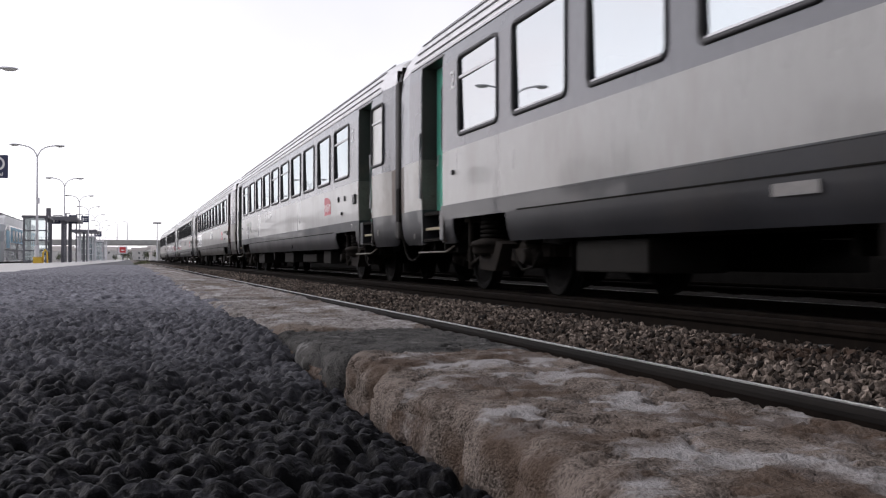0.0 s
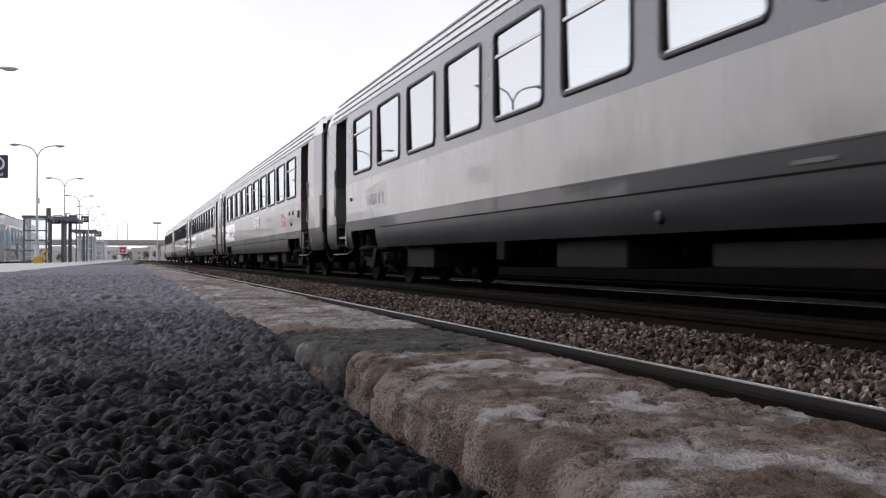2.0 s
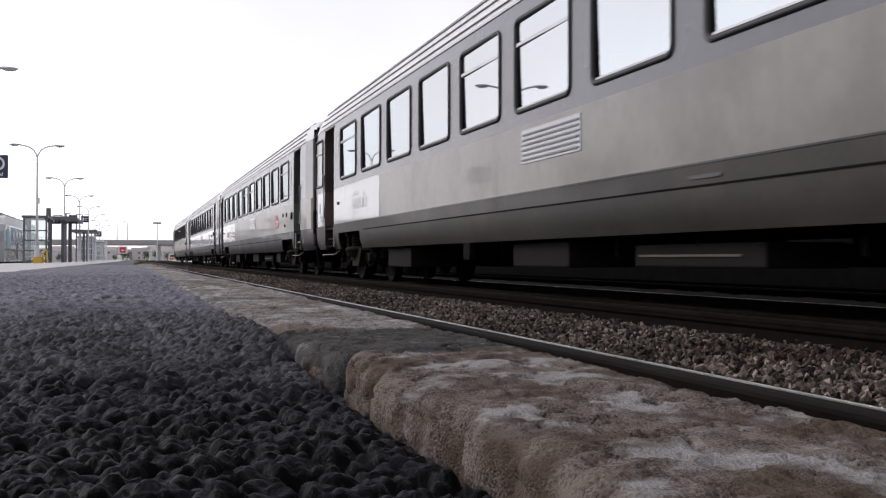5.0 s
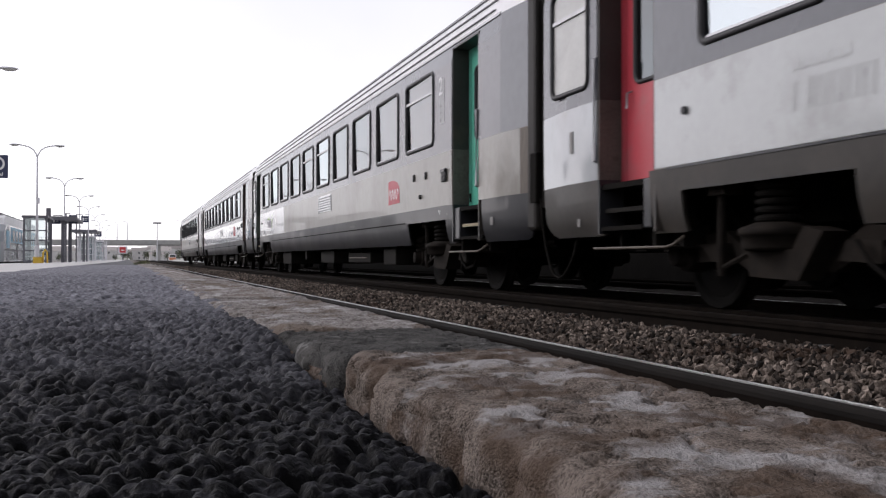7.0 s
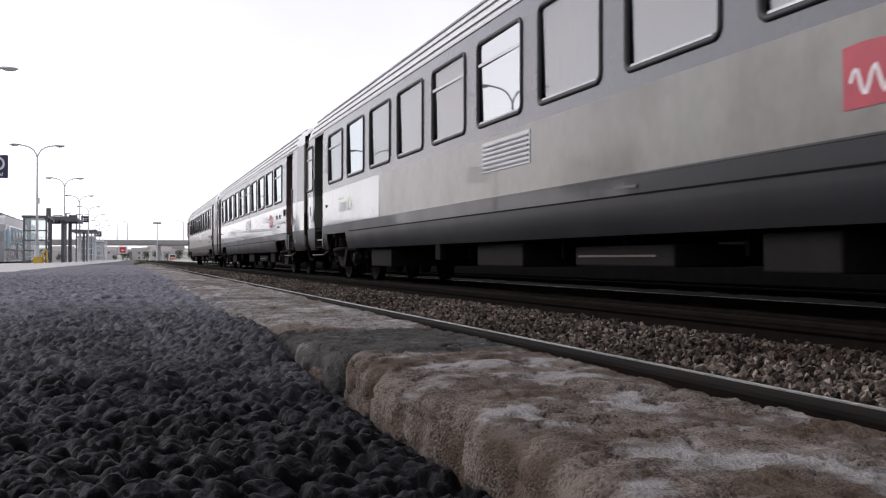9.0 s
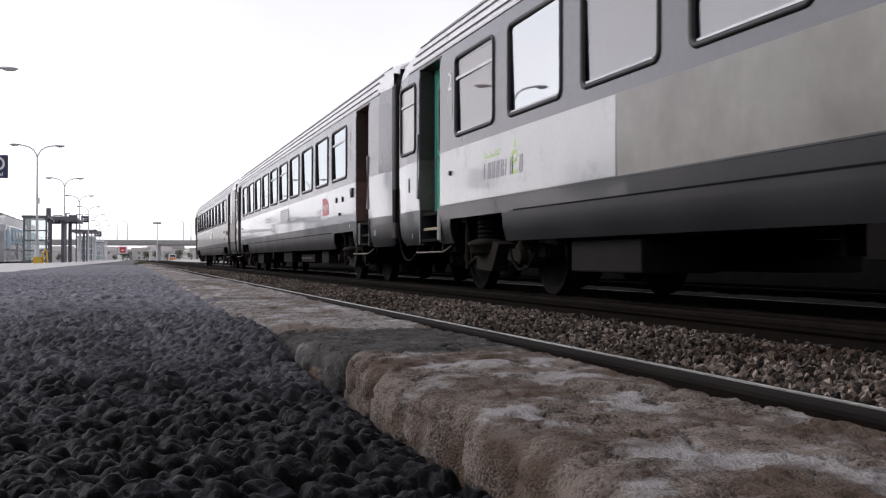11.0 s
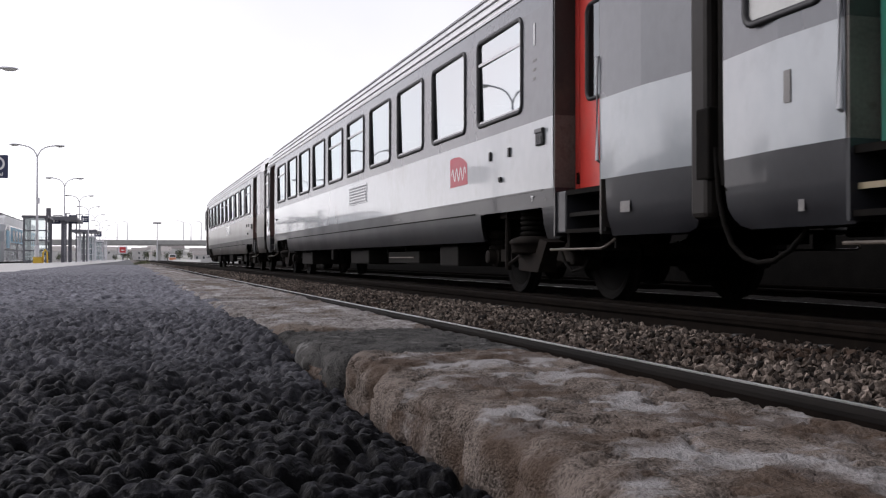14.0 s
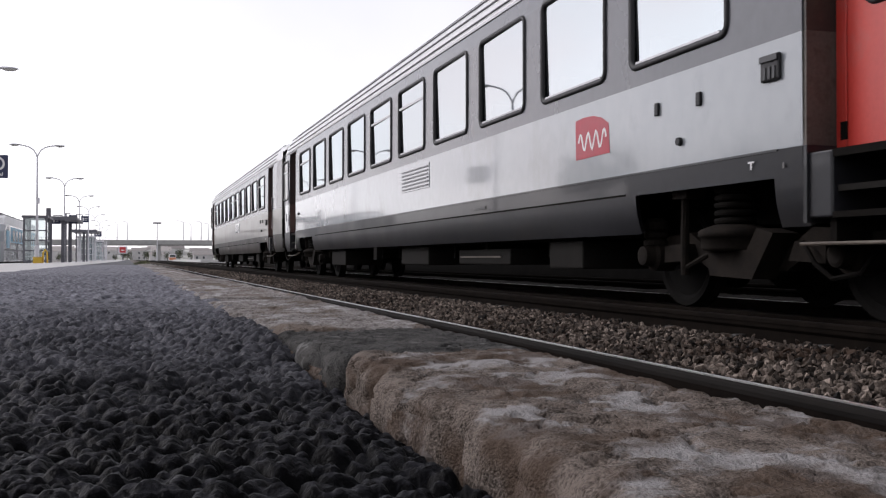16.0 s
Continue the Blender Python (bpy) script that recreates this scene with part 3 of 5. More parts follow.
# ---- tracks ----
def rail_mesh(length):
    """A flat-bottomed rail: foot, web and head; the running surface is a part of its own."""
    bm = bmesh.new()
    half = [(0.068, 0.0), (0.068, 0.012), (0.022, 0.028), (0.0085, 0.045), (0.0085, 0.115), (0.024, 0.128), (0.0256, 0.134), (0.0256, 0.150)]
    outline = half + [(-a, b) for a, b in reversed(half)]
    a = [bm.verts.new((x, 0, z)) for x, z in outline]
    b = [bm.verts.new((x, length, z)) for x, z in outline]
    n = len(outline)
    for i in range(n):
        bm.faces.new((a[i], a[(i + 1) % n], b[(i + 1) % n], b[i]))
    bm.faces.new(a[::-1])
    bm.faces.new(b)
    return bm


def head_mesh(length, gauge):
    """Worn rail head: higher and flatter on the gauge side, sloping away on the field side."""
    bm = bmesh.new()
    outline = [(-0.026, 0.1505), (-0.0252, 0.160), (-0.020, 0.1672), (-0.008, 0.1708), (0.010, 0.172), (0.024, 0.1715), (0.0305, 0.167), (0.032, 0.1505)]
    if gauge < 0:
        outline = [(-x, z) for x, z in reversed(outline)]
    a = [bm.verts.new((x, 0, z)) for x, z in outline]
    b = [bm.verts.new((x, length, z)) for x, z in outline]
    n = len(outline)
    for i in range(n):
        bm.faces.new((a[i], a[(i + 1) % n], b[(i + 1) % n], b[i]))
    return bm


bm = bmesh.new()
box(bm, -1.25, 1.25, -0.12, 0.12, -0.14, 0.0, 0.012)
ME_sleeper = mesh_of("sleeper", bm, M_sleeper)
bm = bmesh.new()
box(bm, -0.055, 0.055, -0.05, 0.05, -0.005, 0.03, 0.008)
box(bm, -0.03, 0.03, -0.02, 0.02, 0.03, 0.062, 0.006)
ME_clip = mesh_of("rail_clip", bm, M_clip)


def track(name, x_mid, top, label, clips, bright):
    t = tagged(new(name), label, "railway track", "station tracks", "structure")
    t.location = (x_mid, 0, top - 0.172)
    for sx in (-0.7535, 0.7535):
        rail = part("rail", rail_mesh(420.0), M_rust, t)
        rail.location = (sx, -8, 0)
        part("rail_head", head_mesh(420.0, 1 if sx < 0 else -1), M_headdull if clips and sx in bright else M_rust, rail, "dark worn rail head")
        if sx in bright:
            s = -1 if sx > 0 else 1
            bm = bmesh.new()
            a, b = (-0.006, 0.009) if clips else (0.019, 0.026)
            box(bm, min(s * a, s * b), max(s * a, s * b), 0, 420.0, 0.1685, 0.1738)
            part("running_band", bm, M_head, rail, "polished running band")
    y, i = 0.35, 0
    while i < 90:
        placed("sleeper", ME_sleeper, t, pose(0, y, -0.002))
        if clips and y < 45:
            placed("rail_clip", ME_clip, t, pose(0.7535 - 0.085, y, 0.03))
            placed("rail_clip", ME_clip, t, pose(-0.7535 + 0.085, y, 0.03))
        y += 0.6
        i += 1
    return t


track("track_1", 1.27 + 0.7535, -0.166, "rusty rails with worn running surface in brown ballast", True, (-0.7535,))
XC, RAIL_Z = 4.246 + 1.41, -0.33
track("track_2", XC, RAIL_Z, "running track in ballast painted shade-dark under the train", False, (0.7535,))
track("track_3", XC + 4.1, RAIL_Z, "empty track behind the passing train", False, ())

xs = np.concatenate([np.linspace(0.33, 3.3, 60), np.linspace(3.4, 12.0, 30)])
ys = np.concatenate([np.linspace(-6, 20, 200), np.linspace(20.5, 60, 60), np.linspace(64, 420, 60)])
X, Y = np.meshgrid(xs, ys)
low = np.clip((X - 3.2) / 0.9, 0, 1)
bedz = -0.275 - 0.165 * low * low * (3 - 2 * low) + 0.018 * value_noise(X + 20, Y + 20, 0.33, 21) + 0.012 * value_noise(X + 20, Y + 20, 0.12, 22)
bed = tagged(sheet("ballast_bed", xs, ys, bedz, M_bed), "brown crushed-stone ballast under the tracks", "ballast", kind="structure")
bed.data.materials.append(M_bedshade)
# From x 3.2 on the bed takes the painted-shade copy.
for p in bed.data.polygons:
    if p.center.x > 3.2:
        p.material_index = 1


def stone_shape(r):
    """One crushed stone: a cube with cut corners and its own proportions."""
    pts = []
    for _ in range(9):
        v = r.normal(size=3)
        pts.append(v / np.linalg.norm(v) * r.uniform(0.8, 1.0))
    bm = bmesh.new()
    for p in pts:
        bm.verts.new(p)
    got = bmesh.ops.convex_hull(bm, input=bm.verts)
    bmesh.ops.triangulate(bm, faces=bm.faces)
    bm.verts.index_update()
    vs = np.array([v.co[:] for v in bm.verts])
    fs = np.array([[v.index for v in f.verts] for f in bm.faces])
    bm.free()
    return vs, fs


def stones(name, x0, x1, y0, y1, count, size, base, label):
    r = np.random.RandomState(31)
    kinds = [stone_shape(r) for _ in range(14)]
    px, py = r.uniform(x0, x1, count), r.uniform(y0, y1, count)
    V, F, at = [], [], 0
    for i in range(count):
        vs, fs = kinds[i % 14]
        q = Euler(r.uniform(0, 6.28, 3)).to_matrix()
        s = size * r.uniform(0.65, 1.25) * np.array([1, r.uniform(0.6, 1.0), r.uniform(0.45, 0.8)])
        z = base(px[i]) + r.uniform(-0.01, 0.022)
        V.append((vs * s) @ np.array(q).T + (px[i], py[i], z))
        F.append(fs + at)
        at += len(vs)
    V, F = np.concatenate(V), np.concatenate(F)
    me = bpy.data.meshes.new(name)
    me.from_pydata(V.tolist(), [], F.tolist())
    me.materials.append(M_ballast)
    return tagged(new(name, me), label, "ballast stones", kind="stuff")


stones("ballast_stones", 1.33, 2.68, 1.6, 15.0, 26000, 0.0195, lambda x: -0.272 + 0.012 * math.sin((x - 1.3) / 1.4 * math.pi) ** 2, "loose brown and grey crushed stones between the rails")
stones("far_ballast_stones", 1.33, 2.68, 15.0, 48.0, 12000, 0.036, lambda x: -0.272, "loose brown crushed stones between the distant rails")
stones("edge_ballast_stones", 0.36, 1.18, 1.0, 20.0, 3500, 0.034, lambda x: -0.275, "crushed stones lying along the platform foot")

tagged(block("far_platform", (9.4, 15.0, 140, 230, -0.75, 0.02), M_paving, bevel=0.03), "low pale platform beside the far tracks", "platform", kind="structure")
# Added wall blocks the horizon under the train; its shade is painted in.
wall = tagged(block("wall_east", (11.6, 12.1, -40, 110, -0.75, 1.35), M_wallstone, bevel=0.03), "added backing wall behind the tracks, painted shade-dark", "wall", kind="structure")
block("coping", (11.52, 12.18, -40, 110, 1.354, 1.46), M_concrete, wall)


def grass_tuft(x, y, z, n, tall, seed):
    r = random.Random(seed)
    bm = bmesh.new()
    for _ in range(n):
        a, b = r.gauss(0, 0.05), r.gauss(0, 0.35)
        h, lean, turn_ = tall * r.uniform(0.4, 1.0), r.uniform(0.1, 0.6), r.uniform(0, 6.28)
        dx, dy = math.cos(turn_), math.sin(turn_)
        w = 0.006
        p = [(a, b, 0), (a + dx * lean * h * 0.4, b + dy * lean * h * 0.4, h * 0.6), (a + dx * lean * h, b + dy * lean * h, h)]
        v = [bm.verts.new((p[0][0] - dy * w, p[0][1] + dx * w, 0)), bm.verts.new((p[0][0] + dy * w, p[0][1] - dx * w, 0)),
             bm.verts.new((p[1][0] + dy * w * 0.7, p[1][1] - dx * w * 0.7, p[1][2])), bm.verts.new((p[1][0] - dy * w * 0.7, p[1][1] + dx * w * 0.7, p[1][2])), bm.verts.new(p[2])]
        bm.faces.new(v[:4])
        bm.faces.new((v[3], v[2], v[4]))
    ob = part("grass_tuft", bm, M_grass)
    ob.location = (x, y, z)
    return tagged(ob, "dry green grass tuft growing at the platform edge", "grass", kind="stuff")


grass_tuft(0.20, 17.2, 0.0, 120, 0.09, 1)
grass_tuft(0.22, 19.0, 0.0, 90, 0.07, 2)
grass_tuft(0.35, 24.0, -0.02, 90, 0.10, 3)


# ---- platform furniture ----
def platform_z(x, y):
    return float(asphalt_level(np.array(x), np.array(y)))


def lamp_post():
    """A tapered post with two curved arms, each ending in a flat oval lantern."""
    root = new("street_lamp")
    bm = bmesh.new()
    lathe(bm, [(0.13, 0), (0.13, 0.9), (0.10, 1.0)], (0, 0, 0), n=14)
    part("base_sleeve", bm, M_pole, root, smooth=False)
    bm = bmesh.new()
    tube(bm, [(0, 0, 0.9), (0, 0, 3.2), (0, 0, 5.9)], 0.085, 12, 0.045)
    part("post", bm, M_pole, root, smooth=True)
    for s in (-1, 1):
        bm = bmesh.new()
        pts = [(0, 0, 5.85), (s * 0.06, 0, 6.05), (s * 0.2, 0, 6.27), (s * 0.42, 0, 6.42), (s * 0.7, 0, 6.5), (s * 0.95, 0, 6.53)]
        tube(bm, pts, 0.036, 10)
        arm = part("arm", bm, M_pole, root, smooth=True)
        bm = bmesh.new()
        lathe(bm, [(0.02, 0.06), (0.07, 0.058), (0.10, 0.03), (0.105, 0.0), (0.02, -0.001)], (0, 0, 0), n=18)
        bmesh.ops.scale(bm, vec=(3.1, 1.25, 1.0), verts=bm.verts)
        bmesh.ops.translate(bm, vec=(s * 1.16, 0, 6.525), verts=bm.verts)
        part("lantern_hood", bm, M_pole, arm, smooth=True)
        bm = bmesh.new()
        lathe(bm, [(0.095, -0.002), (0.085, -0.035), (0.05, -0.07), (0.01, -0.08)], (0, 0, 0), n=18)
        bmesh.ops.scale(bm, vec=(2.6, 1.2, 1.0), verts=bm.verts)
        bmesh.ops.translate(bm, vec=(s * 1.2, 0, 6.525), verts=bm.verts)
        part("lantern_bowl", bm, M_frost, arm, "clear lantern bowl", smooth=True)
    block("speaker", (-0.03, 0.14, -0.1, 0.1, 3.3, 3.62), M_pole, root, "small grey loudspeaker", 0.03)
    return tagged(root, "galvanised platform lamp post with two curved arms", "street lamp", "platform lamps")


first = lamp_post()
first.location = (-5.0, 35.6, platform_z(-5, 35.6))
for i in range(1, 9):
    yy = 35.6 + 25.1 * i
    copy_thing(first, pose(-5.0, yy, platform_z(-5.0, yy)) @ Matrix.Diagonal((1, 1, min(1.09, 1.03 + 0.0007 * (yy - 60)), 1)))


def hung_sign(x, y, z, w, h, ring, post_x, label):
    """A dark blue panel with a raised rim and white marks, hung from a bracket."""
    root = new("platform_sign")
    root.location = (x, y, z)
    block("panel", (-w / 2, w / 2, -0.04, 0.04, 0, h), M_signblue, root, bevel=0.012)
    if ring:
        bm = bmesh.new()
        n, r1, r2 = 28, w * 0.27, w * 0.19
        for i in range(n):
            a, b = 2 * math.pi * i / n, 2 * math.pi * (i + 1) / n
            q = [bm.verts.new((0.10 + r * math.cos(t), -0.045, h * 0.62 + r * math.sin(t))) for r, t in ((r1, a), (r1, b), (r2, b), (r2, a))]
            bm.faces.new(q)
        part("ring_mark", bm, M_markwhite, root, "white ring mark")
        bm = bmesh.new()
        for p in ([(0.08, 0.30), (0.11, 0.32), (0.28, 0.14), (0.25, 0.12)], [(0.16, 0.09), (0.32, 0.09), (0.32, 0.12), (0.16, 0.12)], [(0.29, 0.09), (0.32, 0.09), (0.32, 0.24), (0.29, 0.24)]):
            bm.faces.new([bm.verts.new((a * w, -0.046, b * h)) for a, b in p])
        part("arrow_mark", bm, M_markwhite, root, "white arrow mark")
    else:
        bm = bmesh.new()
        for a, b, c, d in ((-0.32, -0.1, 0.25, 0.72), (0.0, 0.32, 0.55, 0.68), (0.0, 0.25, 0.3, 0.42)):
            bm.faces.new([bm.verts.new((p * w, -0.045, q * h)) for p, q in ((a, c), (b, c), (b, d), (a, d))])
        part("lettering_bars", bm, M_markwhite, root, "white marks")
    bm = bmesh.new()
    tube(bm, [(-w / 2 + 0.1, 0, h - 0.01), (-w / 2 + 0.1, 0, h + 0.12), (post_x - x, 0, h + 0.12)], 0.03, 8)
    part("bracket", bm, M_steel, root)
    if not ring:
        block("post", (post_x - x - 0.05, post_x - x + 0.05, -0.05, 0.05, platform_z(post_x, y) - z - 0.02, h + 0.15), M_steel, root)
    return tagged(root, label, "platform sign", "platform signs")


hung_sign(-4.245, 35.5, 2.78, 0.85, 0.76, True, -5.0, "dark blue platform sign with white ring and arrow")


def shelter(x0, x1, y0, y1, h, steel, label):
    """A glazed waiting shelter: steel posts and rails with glass between, a flat roof and a bench."""
    root = new("waiting_shelter")
    root.location = (x0, y0, platform_z((x0 + x1) / 2, y0) - 0.02)
    w, d = x1 - x0, y1 - y0
    for px in (0, w):
        for i in range(3):
            block("post", (px - 0.05, px + 0.05, i * d / 2 - 0.05, i * d / 2 + 0.05, 0, h), steel, root)
    block("roof", (-0.12, w + 0.12, -0.15, d + 0.15, h + 0.002, h + 0.14), steel, root, bevel=0.02)
    for z in (0.12, 0.75, 1.35, 1.95):
        block("rail", (0.052, w - 0.052, -0.035, 0.035, z, z + 0.07), steel, root)
        block("rail", (w - 0.035, w + 0.035, 0.052, d / 2 - 0.052, z, z + 0.07), steel, root)
    block("pane", (0.06, w - 0.06, -0.006, 0.006, 0.15, h - 0.02), M_shelter, root, "clear glass pane")
    block("pane", (w - 0.006, w + 0.006, 0.06, d / 2 - 0.06, 0.15, h - 0.02), M_shelter, root, "clear glass pane")
    block("pane", (-0.006, 0.006, 0.06, d - 0.06, 0.15, h - 0.02), M_shelter, root, "clear glass pane")
    block("bench", (0.1, 0.5, 0.3, d - 0.3, 0.42, 0.47), M_pole, root, bevel=0.01)
    return tagged(root, label, "waiting shelter", "platform shelters")


shelter(-6.0, -4.75, 64.0, 68.0, 2.75, M_steel, "glazed waiting shelter with dark steel frame")
shelter(-5.2, -3.7, 112.0, 119.0, 2.6, M_pole, "glazed waiting shelter with pale steel frame further along")
shelter(-5.0, -3.4, 140.0, 150.0, 2.6, M_pole, "glazed waiting shelter with pale steel frame further along")


def canopy(x, y, h, span, depth, label):
    """A flat canopy on thick posts, with a raised fin at the end."""
    root = new("platform_canopy")
    root.location = (x, y, platform_z(x, y) - 0.02)
    for yy in (0, depth):
        block("post", (-0.11, 0.11, yy - 0.11, yy + 0.11, 0, h), M_steel, root, bevel=0.02)
    block("roof", (-span * 0.55, span * 0.55, -0.8, depth + 0.8, h + 0.002, h + 0.17), M_steel, root, bevel=0.03)
    block("fin", (-span * 0.55 - 0.15, -span * 0.55 + 0.15, -0.7, -0.3, 0, h + 0.75), M_steel, root, bevel=0.03)
    block("fascia", (-span * 0.5, span * 0.55, -0.86, -0.805, h - 0.12, h + 0.12), M_steel, root)
    return tagged(root, label, "platform canopy", "platform canopies")


canopy(-4.45, 75.0, 3.1, 1.7, 9.0, "dark steel platform canopy on thick posts")
canopy(-4.1, 100.0, 2.9, 2.2, 8.0, "dark steel platform canopy further along")
hung_sign(-5.0, 76.0, 2.62, 0.62, 0.5, False, -4.6, "dark blue hanging platform sign with white marks")
hung_sign(-4.05, 80.0, 2.85, 0.62, 0.6, False, -4.55, "dark blue hanging platform sign with white marks")
hung_sign(-3.6, 90.0, 3.25, 0.62, 0.55, False, -4.3, "dark blue hanging platform sign with white marks")
hung_sign(-3.4, 120.0, 2.7, 0.8, 0.6, False, -4.1, "dark blue hanging platform sign with white marks")

grit = new("grit_box")
grit.location = (-4.72, 58.0, platform_z(-4.72, 58) - 0.012)
block("bin", (-0.24, 0.2, -0.2, 0.2, 0, 0.32), M_yellow, grit, bevel=0.03)
block("lid", (-0.26, 0.22, -0.22, 0.22, 0.323, 0.37), M_yellow, grit, bevel=0.015)
bm = bmesh.new()
tube(bm, [(0.24, 0, 0.0), (0.26, 0, 0.62), (0.36, 0, 0.75), (0.46, 0, 0.62), (0.48, 0, 0.0)], 0.045, 8)
part("guard_hoop", bm, M_yellow, grit)
tagged(grit, "yellow plastic grit box with a guard hoop", "grit box")
for yy in (96, 104, 124, 128, 133, 152, 158, 163, 166, 170, 174, 182, 190):
    p_ = block("steel_post", (-0.06, 0.06, -0.06, 0.06, 0, 3.2), M_pole, bevel=0.02)
    px_ = -3.55 - 0.5 * (yy % 3)
    p_.location = (px_, yy, platform_z(px_, yy) - 0.02)
    tagged(p_, "pale steel post on the far platform", "post", "platform posts")


# ---- a train standing on the other side of the platform ----
def parked_train():
    root = new("parked_train")
    root.location = (-9.4, 72.0, -0.62)
    bm = bmesh.new()
    side = [(0, 0.55), (0, 1.9), (0.5, 2.6), (1.3, 3.1), (25, 3.1), (25, 0.55)]
    prism(bm, side, -1.4, 1.4)
    part("body", bm, M_white, root)
    bm = bmesh.new()
    prism(bm, [(1.35, 3.1), (1.8, 3.55), (2.4, 3.75), (24.8, 3.75), (25, 3.1)], -1.25, 1.25)
    part("roof", bm, M_roof, root, "light grey roof with sloping end")
    block("blue_band", (1.402, 1.41, 4.2, 25, 1.9, 3.0), M_skyblue, root, "sky-blue side band")
    block("blue_band", (1.402, 1.41, 1.6, 3.4, 1.5, 2.7), M_skyblue, root, "sky-blue side band")
    for i in range(9):
        block("window", (1.411, 1.425, 5.2 + i * 2.1, 6.6 + i * 2.1, 2.0, 2.8), M_dimpane, root, "dim train window")
    bm = bmesh.new()
    w_ = [bm.verts.new(p) for p in ((-1.15, 0.03, 1.98), (1.15, 0.03, 1.98), (1.05, 0.45, 2.58), (-1.05, 0.45, 2.58))]
    bm.faces.new(w_)
    got = bmesh.ops.extrude_face_region(bm, geom=bm.faces[:])
    bmesh.ops.translate(bm, vec=(0, -0.03, 0.02), verts=[g for g in got["geom"] if isinstance(g, bmesh.types.BMVert)])
    part("windscreen", bm, M_dimpane, root, "dark windscreen")
    for i in range(6):
        block("roof_unit", (-0.9, 0.9, 3.2 + i * 3.6, 5.4 + i * 3.6, 3.752, 3.98), M_rib, root, "grey roof equipment", 0.05)
    block("waist_stripe", (1.402, 1.409, 0.6, 25, 1.30, 1.42), M_rib, root, "grey waist stripe")
    for yy in (8.4, 16.8):
        block("door", (1.402, 1.412, yy - 0.65, yy + 0.65, 0.75, 1.88), M_rib, root, "grey entrance door")
    block("skirt", (-1.38, 1.38, 0.1, 25, 0.25, 0.548), M_box, root)
    for yy in (3.5, 20.5):
        bogie_ = block("bogie", (-1.2, 1.2, yy - 1.6, yy + 1.6, 0.15, 0.6), M_under, root)
        for dy in (-1.1, 1.1):
            bm = bmesh.new()
            lathe(bm, [(0.45, -0.07), (0.45, 0.07)], (0.8, yy + dy, 0.45), "X", 20)
            part("wheel", bm, M_wheel, bogie_)
    return tagged(root, "white and sky-blue railcar standing at the other platform face", "train")


parked_train()


# ---- the road bridge, masts, houses and trees in the distance ----
bridge = new("road_bridge")
bridge.location = (0, 385, 0)
block("deck", (-75, 130, -5, 5, 5.2, 6.4), M_concrete, bridge, bevel=0.05)
block("parapet", (-75, 130, -5.25, -5.004, 5.6, 7.2), M_concrete, bridge, bevel=0.03)
block("parapet", (-75, 130, 5.004, 5.25, 5.6, 7.2), M_concrete, bridge, bevel=0.03)
for px in (-62, -38, -16, 10.5, 34, 58, 84, 110):
    block("pier", (px - 0.7, px + 0.7, -3.6, 3.6, -0.8, 5.198), M_concrete, bridge, bevel=0.05)
for i in range(60):
    block("railing_post", (-74 + 3.4 * i, -73.92 + 3.4 * i, -5.16, -5.08, 7.204, 8.0), M_pole, bridge)
block("railing_bar", (-75, 130, -5.15, -5.09, 7.95, 8.03), M_pole, bridge)
tagged(bridge, "grey concrete road bridge across the tracks", "bridge")


def mast(x, y, z, h, arm):
    root = new("lamp_mast")
    root.location = (x, y, z)
    bm = bmesh.new()
    tube(bm, [(0, 0, 0), (0, 0, h * 0.5), (0, 0, h)], 0.22, 8, 0.11)
    part("pole", bm, M_pole, root)
    if arm:
        block("floodlight", (-1.3, 1.3, -0.3, 0.3, h, h + 0.5), M_steel, root, bevel=0.05)
    else:
        bm = bmesh.new()
        tube(bm, [(0, 0, h - 0.2), (-0.5, 0, h + 0.3), (-2.0, 0, h + 0.5)], 0.09, 6)
        part("arm", bm, M_pole, root)
        block("lantern", (-2.9, -1.9, -0.25, 0.25, h + 0.42, h + 0.6), M_pole, root, bevel=0.04)
    return tagged(root, "tall grey lighting mast near the bridge", "lighting mast", "distant masts")


mast(8.6, 330, -0.75, 12.2, True)
for mx, my, mh in ((-0.6, 384, 7.3), (-4.2, 384, 7.0), (19.5, 384, 7.6), (22.5, 388, 7.0), (26, 384, 7.6), (29, 387, 7.0)):
    mast(mx, my, 6.4, mh, False)


def house(x, y, w, d, h, seed, floors, label, z=-0.75):
    r = random.Random(seed)
    root = new("house")
    root.location = (x, y, z)
    block("wall", (-w / 2, w / 2, 0, d, -2, h), M_render, root)
    bm = bmesh.new()
    rise = w * 0.22
    a = [bm.verts.new(p) for p in ((-w / 2 - 0.3, -0.3, h), (w / 2 + 0.3, -0.3, h), (w / 2 + 0.3, d + 0.3, h), (-w / 2 - 0.3, d + 0.3, h), (-w / 2 - 0.3, d / 2, h + rise), (w / 2 + 0.3, d / 2, h + rise))]
    for f in ((0, 1, 5, 4), (2, 3, 4, 5), (0, 4, 3), (1, 2, 5), (3, 2, 1, 0)):
        bm.faces.new([a[i] for i in f])
    part("roof", bm, M_tileroof, root)
    n = max(2, int(w / 3))
    for i in range(n):
        for fl in range(floors):
            cx, cz = -w / 2 + (i + 0.5) * w / n, (fl + 0.55) * h / floors
            if r.random() < 0.55:
                block("window", (cx - 0.45, cx + 0.45, -0.06, 0.04, cz - 0.55, cz + 0.6), M_dimpane, root)
    return tagged(root, label, "house", "distant houses")


